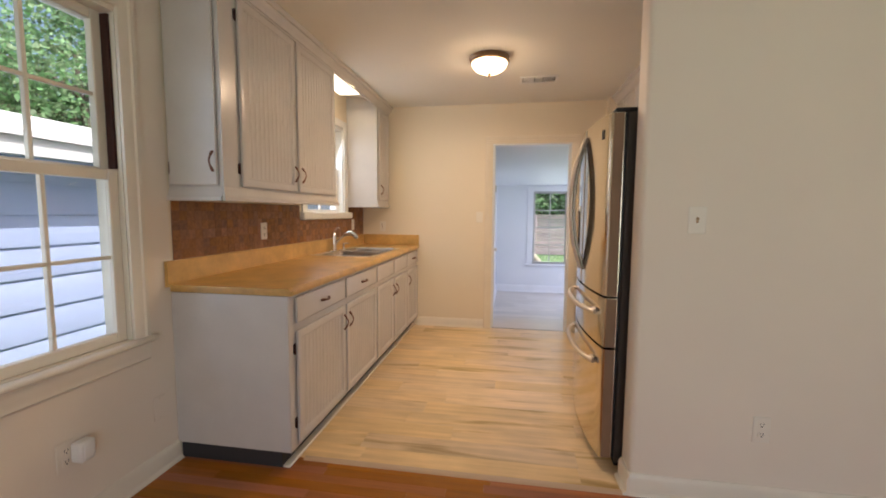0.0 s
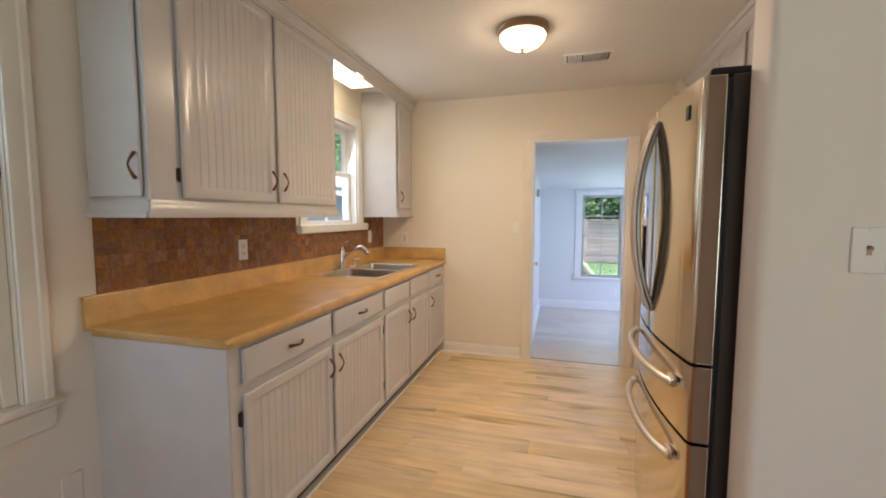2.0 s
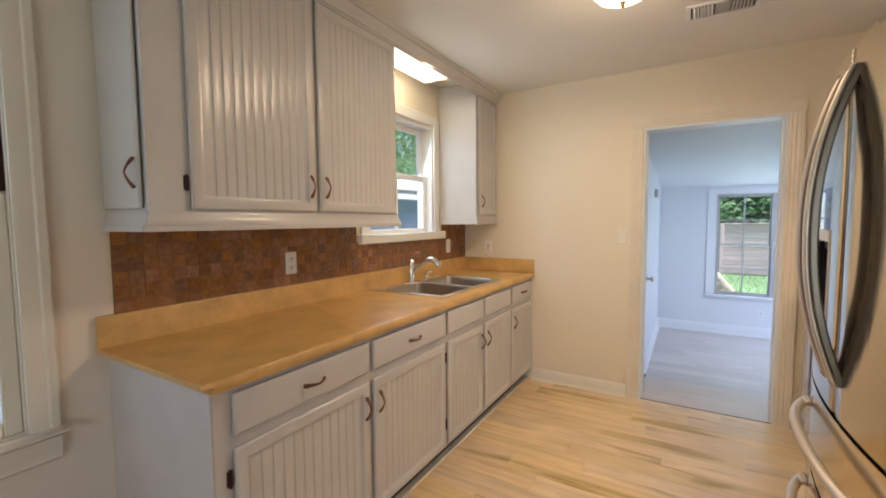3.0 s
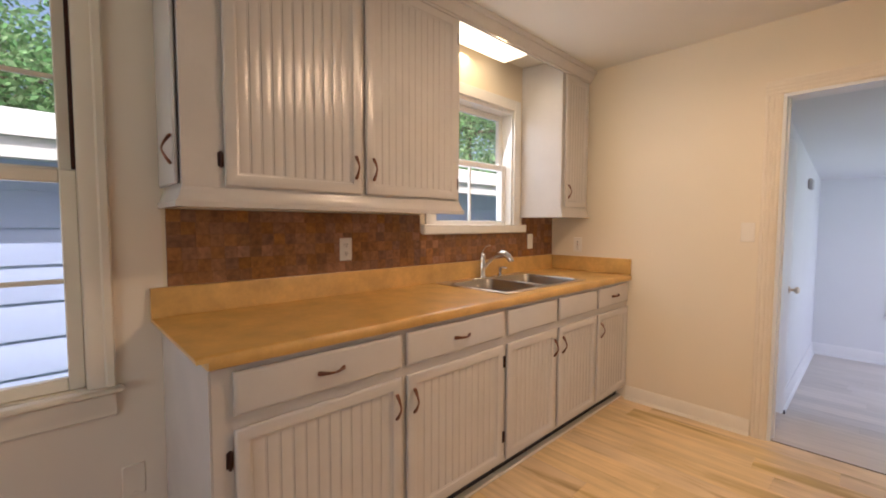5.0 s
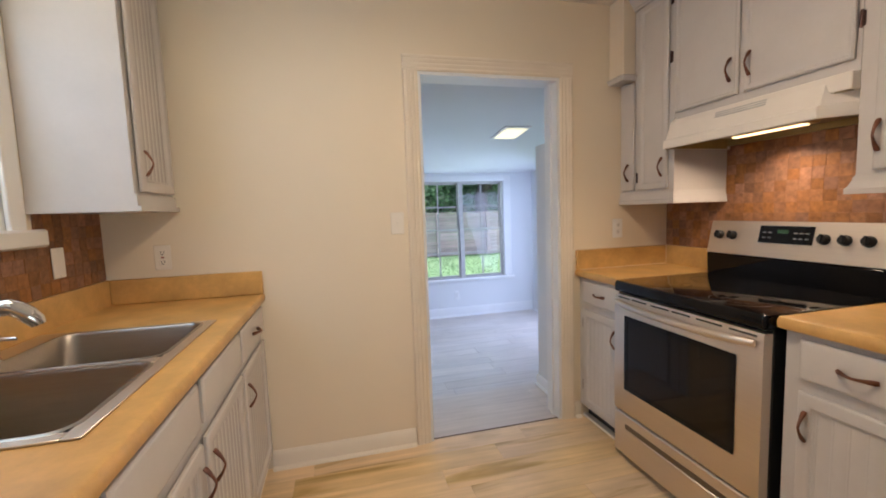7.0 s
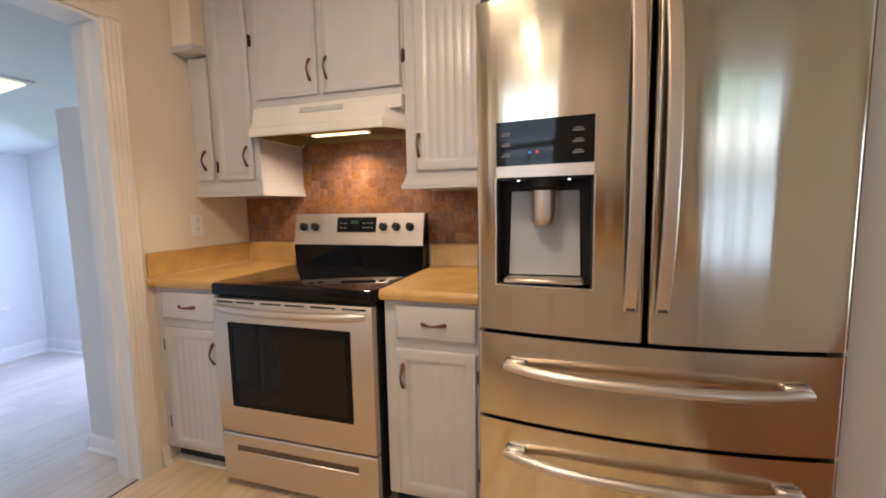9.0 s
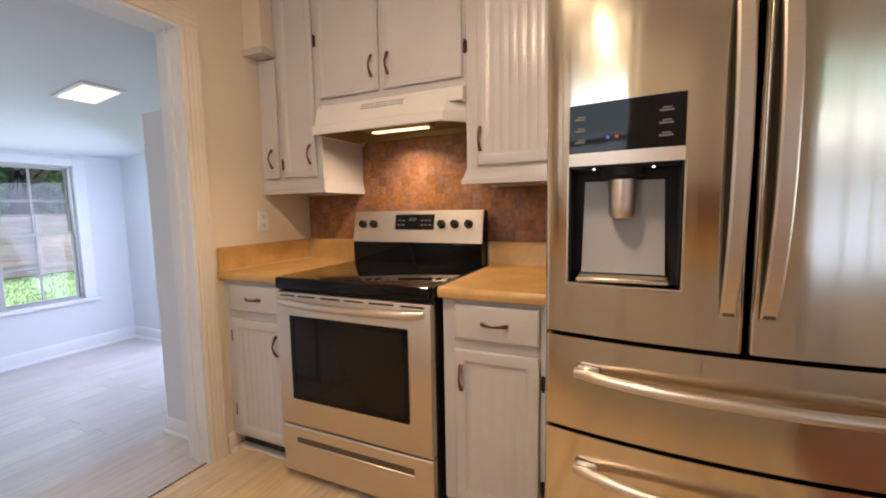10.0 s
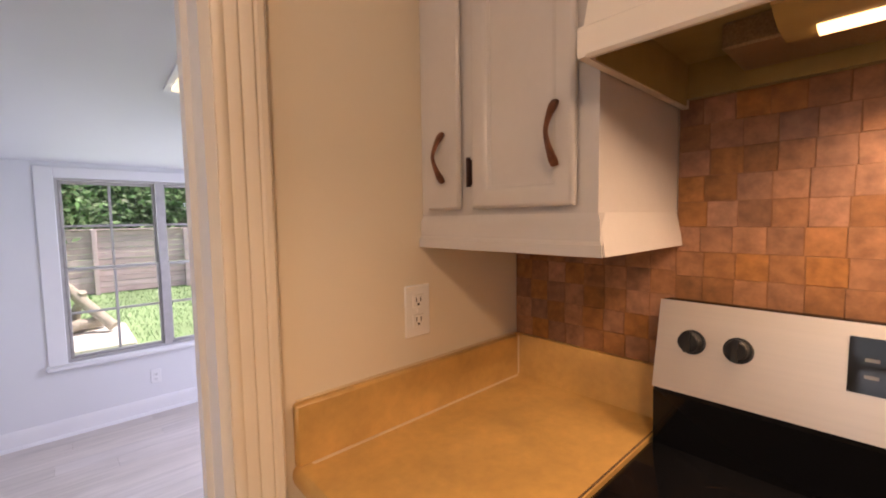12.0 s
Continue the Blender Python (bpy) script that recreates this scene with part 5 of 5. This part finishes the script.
for e, f, dz, mt, nm in ((0.125, 0.185, 0.0, DEN_TRIM, "frame"), (0.098, 0.150, -0.008, DEN_LENS, "diffuser")):
    bm = bmesh.new()
    c = [(0.945 + sx * e, 5.92 + sy * f) for sx, sy in ((-1, -1), (1, -1), (1, 1), (-1, 1))]
    loft(bm, [[(x, y, den_top(y) + dz + k) for x, y in c] for k in (-0.012, 0.004 if nm == "frame" else -0.003)])
    part(nm, bm, mt, dl)


# ---- switches and outlets ----
SW = face_near(STUB)


def plate(name, m, u, v, kind, label, w=0.070, h=0.115, mat=PLASTIC, category="outlet"):
    t = thing(name, m(u, v, 0), label, category)
    part("cover_plate", fbox(bmesh.new(), m, u - w / 2, u + w / 2, v - h / 2, v + h / 2, 0.0005, 0.006, 0.003), mat, t)
    if kind == "outlet":
        for dv in (-0.022, 0.022):
            r = part("receptacle", fbox(bmesh.new(), m, u - 0.016, u + 0.016, v + dv - 0.014, v + dv + 0.014, 0.005, 0.008, 0.003), mat, t)
            bm = bmesh.new()
            for du in (-0.007, 0.005):
                fbox(bm, m, u + du, u + du + 0.0025, v + dv - 0.002, v + dv + 0.008, 0.0078, 0.0085)
            fbox(bm, m, u - 0.003, u + 0.003, v + dv - 0.010, v + dv - 0.005, 0.0078, 0.0085)
            part("slots", bm, SLOT, r)
    elif kind == "switch":
        bm = bmesh.new()
        fbox(bm, m, u - 0.005, u + 0.005, v - 0.012, v + 0.012, 0.006, 0.008)
        fbox(bm, m, u - 0.004, u + 0.004, v + 0.0, v + 0.010, 0.008, 0.018, 0.002)
        part("toggle", bm, NICKEL if m is SW else mat, t)
    for dv in ((-0.048, 0.048) if kind != "outlet" else (0.0,)):
        p = m(u, v + dv, 0.0055)
        q = Vector(m(u, v + dv, 0.0085))
        part("screw", tube(bmesh.new(), [p, q], 0.003, 8), mat, t)
    return t


LW, BW = face_left(WEST), lambda u, v, w: (u, BACK - w, v)
TL = face_left(WEST + 0.009)
plate("outlet", TL, 2.548, 1.146, "outlet", "white outlet on the tiled backsplash")
plate("switch", TL, 4.172, 1.146, "blank", "almond blank plate on the tiled backsplash", category="wall plate")
gf = plate("outlet", BW, -1.44, 1.120, "outlet", "almond outlet with a red reset button above the counter", mat=ALMOND)
part("reset_button", fbox(bmesh.new(), BW, -1.446, -1.434, 1.117, 1.124, 0.0058, 0.0095, 0.001), RED_PLASTIC, gf, "small dark red button")
plate("light_switch", BW, -0.337, 1.235, "switch", "almond light switch beside the doorway", mat=ALMOND, category="switch")
plate("outlet", BW, 1.007, 1.150, "outlet", "white outlet on the wall beside the range")
plate("light_switch", SW, 0.787, 1.255, "switch", "almond light switch with a small metal toggle", category="switch", w=0.072, h=0.115, mat=ALMOND)
plate("outlet", SW, 1.093, 0.352, "outlet", "almond outlet low on the wall", mat=ALMOND)
plate("wall_plate", LW, 1.650, 0.318, "blank", "warm white painted blank wall plate", mat=DINING_PAINT, category="wall plate")
plate("outlet", LW, 1.215, 0.330, "outlet", "warm white outlet under the dining window", mat=DINING_PAINT)
plug = thing("plug_adapter", (WEST + 0.03, 1.235, 0.33), "white plug-in adapter in the wall outlet", "adapter")
part("case", cuboid(WEST + 0.0085, WEST + 0.060, 1.225, 1.290, 0.295, 0.375, r=0.008), PLASTIC, plug)
part("collar", cuboid(WEST + 0.060, WEST + 0.066, 1.237, 1.278, 0.307, 0.363, r=0.004), PLASTIC, plug)
plate("outlet", lambda u, v, w: (u, DEN_END - w, v), 0.93, 0.10, "outlet", "white outlet under the den window", mat=DEN_TRIM)
chime = thing("door_chime", (-0.25, 6.70, 1.67), "small grey chime box high on the den wall", "chime")
part("case", cuboid(-0.2695, -0.235, 6.62, 6.78, 1.62, 1.72, r=0.01), GREY_PLASTIC, chime)

# ---- outside ----
GROUND = -0.45
bm = bmesh.new()
box(bm, -400, 400, -400, 400, GROUND - 0.5, GROUND)
solo("ground", bm, GRASS_SOIL, "patchy green lawn", "ground", "structure")
bm = bmesh.new()
rng = random.Random(5)
for i in range(26000):
    x, y = rng.uniform(-3.5, 10), DEN_END + 0.4 + (17.3 - DEN_END) * rng.random() ** 1.0
    h, a, w = rng.uniform(0.03, 0.075), rng.uniform(0, 6.28), rng.uniform(0.006, 0.012)
    lx, ly = rng.uniform(-0.03, 0.03), rng.uniform(-0.03, 0.03)
    bm.faces.new([bm.verts.new(p) for p in ((x - w * math.cos(a), y - w * math.sin(a), GROUND - 0.002), (x + w * math.cos(a), y + w * math.sin(a), GROUND - 0.002), (x + lx, y + ly, GROUND + h))])
solo("lawn_grass", bm, GRASS, "short uneven green lawn grass", "grass", "stuff")

# long fence of stacked horizontal boards
fence = thing("fence", (3, 17.5, GROUND), "weathered reddish fence of horizontal boards between posts", "fence")
FZ = 1.20
for i in range(15):
    x = -9 + 2.0 * i
    part("post", cuboid(x - 0.05, x + 0.05, 17.42, 17.52, GROUND, FZ + 0.02, r=0.008), FENCE, fence)
boards = {}
for i in range(14):
    for j in range(11):
        h = (FZ - GROUND - 0.04) / 11
        x0 = -9 + 2.0 * i
        if "board" not in boards:
            b = part("board", cuboid(x0 + 0.003, x0 + 1.997, 17.52, 17.545, GROUND + 0.03 + h * j, GROUND + 0.03 + h * (j + 1) - 0.008, r=0.003), FENCE, fence)
            boards["board"] = b
        else:
            b = new("board", boards["board"].data)
            b.parent = fence
            b.location = (2.0 * i, 0.004 * math.sin(i * 5 + j * 3), h * j)
part("cap_rail", cuboid(-9, 19, 17.44, 17.57, FZ - 0.005, FZ + 0.03, r=0.006), FENCE, fence, "pale sunlit cap rail")


def tree(x, y, height, spread, crown_low, seed, leaves=7000, name="tree", leaf=0.085, label="broad tree with dense dark green leaves"):
    rng = random.Random(seed)
    t = thing(name, (x, y, GROUND), label, "tree", "garden trees")
    bm = bmesh.new()
    top = Vector((x + rng.uniform(-.3, .3), y + rng.uniform(-.3, .3), GROUND + height * 0.8))
    pts = [Vector((x, y, GROUND - 0.05)).lerp(top, s) + Vector((0.08 * math.sin(s * 7 + seed), 0.08 * math.cos(s * 5 + seed), 0)) for s in (0, 0.1, 0.3, 0.5, 0.75, 1)]
    r = height * 0.028
    tube(bm, pts, [r * 1.5, r * 1.1, r, r * 0.8, r * 0.5, r * 0.15], 10)
    part("trunk", bm, BARK, t)
    ends = []
    bm = bmesh.new()
    for i in range(16):
        s = rng.uniform(0.25, 0.95)
        a = rng.uniform(0, 6.28)
        p = Vector((x, y, GROUND)).lerp(top, s)
        reach = spread * rng.uniform(0.45, 1.0) * (1.15 - 0.5 * s)
        q = p + Vector((math.cos(a) * reach, math.sin(a) * reach, rng.uniform(0.1, 0.35) * reach))
        q.z = max(q.z, GROUND + crown_low)
        mid = p.lerp(q, 0.5) + Vector((0, 0, 0.08 * reach))
        tube(bm, [p, mid, q], [r * 0.42, r * 0.25, r * 0.06], 6)
        ends += [q, mid, p.lerp(q, 0.75)]
    part("limbs", bm, BARK, t)
    verts, faces = [], []
    for i in range(leaves):
        c = rng.choice(ends)
        g = Vector((rng.gauss(0, 1), rng.gauss(0, 1), rng.gauss(0, 0.75))) * spread * 0.22
        p = c + g
        if p.z < GROUND + crown_low * rng.uniform(0.75, 1.0):
            p.z = GROUND + crown_low + rng.uniform(0, 0.5)
        u = Vector((rng.gauss(0, 1), rng.gauss(0, 1), rng.gauss(0, 0.7))).normalized()
        v = u.orthogonal().normalized()
        k = leaf * rng.uniform(0.6, 1.35)
        n = len(verts)
        verts += [p - u * k, p + v * k * 0.5 + u * k * 0.1, p + u * k, p - v * k * 0.5 + u * k * 0.1]
        faces.append((n, n + 1, n + 2, n + 3))
    me = bpy.data.meshes.new("crown")
    me.from_pydata([tuple(q - Vector((x, y, GROUND))) for q in verts], [], faces)
    me.materials.append(LEAF)
    c = new("crown", me)
    c.parent = t
    return t


for i, (x, y, h, s, low) in enumerate(((-4.5, 20.5, 6.5, 2.6, 0.9), (-1.2, 21.5, 7.5, 2.8, 0.8), (1.6, 20.2, 6.8, 2.6, 0.7), (4.2, 21.6, 7.8, 2.9, 0.9), (7.2, 20.4, 6.6, 2.7, 0.8), (10.2, 21.8, 7.4, 2.9, 0.9), (13.4, 20.6, 7.0, 2.8, 0.8), (16.8, 21.8, 7.6, 2.9, 0.9))):
    tree(x, y, h, s, low, 11 + i, 16000, leaf=0.10)
tree(5.25, 19.0, 9.5, 2.6, 4.2, 77, 5000, leaf=0.11, label="tall tree with a thick grey trunk behind the fence")
for i, (x, y, h, s, low) in enumerate(((-10.6, 4.6, 6.2, 2.6, 2.0), (-10.4, 9.0, 6.8, 2.8, 2.0), (-12.0, 0.8, 7.0, 3.0, 2.2), (-11.0, 13.6, 9.6, 3.2, 2.0), (-12.5, -3.5, 6.8, 2.8, 2.0), (-9.8, 17.4, 10.2, 3.4, 1.6), (-12.6, 11.4, 9.8, 3.4, 1.8), (-14.0, 6.6, 8.5, 3.2, 2.0), (-13.2, 20.0, 8.0, 3.2, 1.6))):
    tree(x, y, h, s, low, 41 + i, 15000, leaf=0.075, label="tall tree with light green leaves behind the house")

# bleached log and slab on the lawn
sl2 = thing("concrete_slab", (0.75, 11.9, GROUND), "pale concrete slab lying on the lawn", "slab")
part("slab_body", cuboid(0.25, 1.15, 11.3, 12.9, GROUND - 0.02, GROUND + 0.07, r=0.015), CONCRETE, sl2)
lg = thing("log_pile", (0.60, 12.5, GROUND + 0.07), "bleached broken logs piled on a slab", "logs")
rng = random.Random(9)
for a, b, r in (((0.30, 12.75, 0.52), (0.95, 12.25, -0.30), 0.085), ((0.28, 12.55, -0.29), (0.85, 12.70, -0.27), 0.09), ((0.30, 12.35, -0.29), (0.80, 12.45, -0.16), 0.075), ((0.45, 12.85, -0.30), (0.62, 12.50, 0.28), 0.07)):
    a, b = Vector(a), Vector(b)
    pts = [a.lerp(b, s) + Vector((rng.uniform(-.015, .015), 0, rng.uniform(-.015, .015))) for s in (0, 0.25, 0.5, 0.75, 1)]
    part("log", tube(bmesh.new(), pts, [r * rng.uniform(0.8, 1.1) for _ in pts], 10), LOG, lg)

# neighbouring house with lap siding and a low white roof
nh = thing("neighbour_house", (-5.5, 3.0, GROUND), "low neighbouring house with pale lap siding and a white roof", "house")
NX, EAVE = -3.9, 1.73
part("wall", cuboid(-8.0, NX - 0.02, -7.0, 15.0, GROUND - 0.02, EAVE - 0.002), SIDING, nh)
lap = prism(bmesh.new(), [(NX - 0.018, -0.07), (NX + 0.014, -0.07), (NX + 0.016, -0.062), (NX + 0.002, 0.194), (NX - 0.018, 0.194)], -7.0, 15.0, "y")
first = part("siding_board", lap, SIDING, nh)
for k in range(1, 7):
    b = new("siding_board", first.data)
    b.parent = nh
    b.location = (0, 0, 0.262 * k)
b = new("siding_board", first.data)
b.parent = nh
b.location = (0, 0, -0.262)
part("fascia", cuboid(NX + 0.25, NX + 0.28, -7.3, 15.3, EAVE - 0.04, EAVE + 0.10, r=0.004), ROOFING, nh, "white fascia board")
part("soffit", cuboid(NX - 0.02, NX + 0.248, -7.3, 15.3, EAVE - 0.02, EAVE), ROOFING, nh)
part("roof", prism(bmesh.new(), [(NX + 0.31, EAVE + 0.10), (-6.2, EAVE + 0.72), (-9.2, EAVE + 0.10), (-9.2, EAVE + 0.14), (-6.2, EAVE + 0.77), (NX + 0.31, EAVE + 0.14)], -7.4, 15.4, "y"), ROOFING, nh, "low white metal roof")

# ---- tiles and planks ----


def tiled(name, x, s, areas, label, seed, pitch=0.051, gap=0.0009):
    """A tiled field on a side wall: grout bed and single tiles. s: the way the wall faces along x."""
    rng = random.Random(seed)
    bm = bmesh.new()
    for y0, y1, z0, z1 in areas:
        box(bm, x, x + s * 0.0045, y0, y1, z0, z1)
    bed = solo(name, bm, GROUT, label, "backsplash", "structure")
    shapes = []
    for k in range(5):
        t = bmesh.new()
        e = pitch / 2 - gap / 2
        d = 0.0052 + 0.0003 * k
        j = lambda a: a + rng.uniform(-0.0008, 0.0008)
        loft(t, [[(s * w, j(sy * (e - c)), j(sz * (e - c))) for sy, sz in ((-1, -1), (1, -1), (1, 1), (-1, 1))] for c, w in ((0, 0.002), (0.0002, d - 0.001), (0.0008, d))], True, (False, True))
        bmesh.ops.recalc_face_normals(t, faces=t.faces)
        me = bpy.data.meshes.new("tile")
        t.to_mesh(me)
        t.free()
        me.materials.append(TILE)
        shapes.append(me)
    for y0, y1, z0, z1 in areas:
        nz = max(1, round((z1 - z0) / pitch))
        h = (z1 - z0) / nz
        for i in range(nz):
            a = y0
            while a < y1 - 0.004:
                b = min(y1, a + rng.choice((0.049, 0.050, 0.051, 0.051, 0.052, 0.053)))
                if y1 - b < 0.02:
                    b = y1
                t = new("tile", rng.choice(shapes))
                t.parent = bed
                t.location = (x, (a + b) / 2, z0 + (i + 0.5) * h)
                t.scale = (1, (b - a) / pitch, h / pitch)
                a = b
    return bed


tiled("backsplash_west", WEST + 0.0005, 1, [(1.778, 3.05, 1.031, 1.330), (3.05, 4.075, 1.031, 1.228), (4.075, 4.498, 1.031, 1.330)], "brown tumbled stone tile backsplash", 3)
tiled("backsplash_east", EAST - 0.0005, -1, [(2.902, 3.326, 1.031, 1.300), (3.326, 4.090, 1.031, 1.575), (4.090, 4.498, 1.031, 1.290)], "warm brown tumbled stone tile backsplash", 4)


def planked(name, x0, x1, y0, y1, z, width, length, mat, label, seed, gap=0.0006, most=300, near=None):
    """Floor boards along x, in staggered rows; the first ones in order of near(x, y) are parts of their own."""
    rng = random.Random(seed)
    cells = []
    n = max(1, round((y1 - y0) / width))
    w = (y1 - y0) / n
    for r in range(n):
        a = x0 - rng.uniform(0, length)
        while a < x1:
            b = a + length * rng.uniform(0.8, 1.0)
            if b > x0 + 0.02:
                cells.append((max(a, x0), min(b, x1), y0 + r * w, y0 + (r + 1) * w))
            a = b
    if near:
        cells.sort(key=lambda c: near((c[0] + c[1]) / 2, (c[2] + c[3]) / 2))
    bed = solo(name, cuboid(x0, x1, y0, y1, z - 0.012, z - 0.0025), SUBFLOOR, label, "floor", "structure")
    rest = bmesh.new()
    for k, (a, b, c, d) in enumerate(cells):
        bm = bmesh.new() if k < most else rest
        e = 0.0008
        loft(bm, [[(a + gap / 2 + i, c + gap / 2 + i, h), (b - gap / 2 - i, c + gap / 2 + i, h), (b - gap / 2 - i, d - gap / 2 - i, h), (a + gap / 2 + i, d - gap / 2 - i, h)] for i, h in ((0, z - 0.0024), (0, z - 0.0008), (e, z))], True, (False, True))
        if k < most:
            part("plank", bm, mat, bed, smooth=False)
    if len(cells) > most:
        p = part("plank_field", rest, mat, bed, smooth=False)
        p["kind"] = "stuff"
    else:
        rest.free()


planked("floor_kitchen", WEST, EAST, STUB - 0.008, BACK + 0.018, 0.0, 0.150, 1.20, VINYL, "light oak vinyl plank floor", 21)
planked("floor_den", -0.27, 2.10, BACK + 0.14, DEN_END, DEN_FLOOR, 0.150, 1.20, DEN_VINYL, "pale whitewashed oak plank floor", 22)
planked("floor_dining", WEST, 2.65, -2.2, STUB - 0.008, 0.0, 0.0572, 0.95, HARDWOOD, "glossy reddish oak strip floor", 23, most=300, near=lambda x, y: -y)
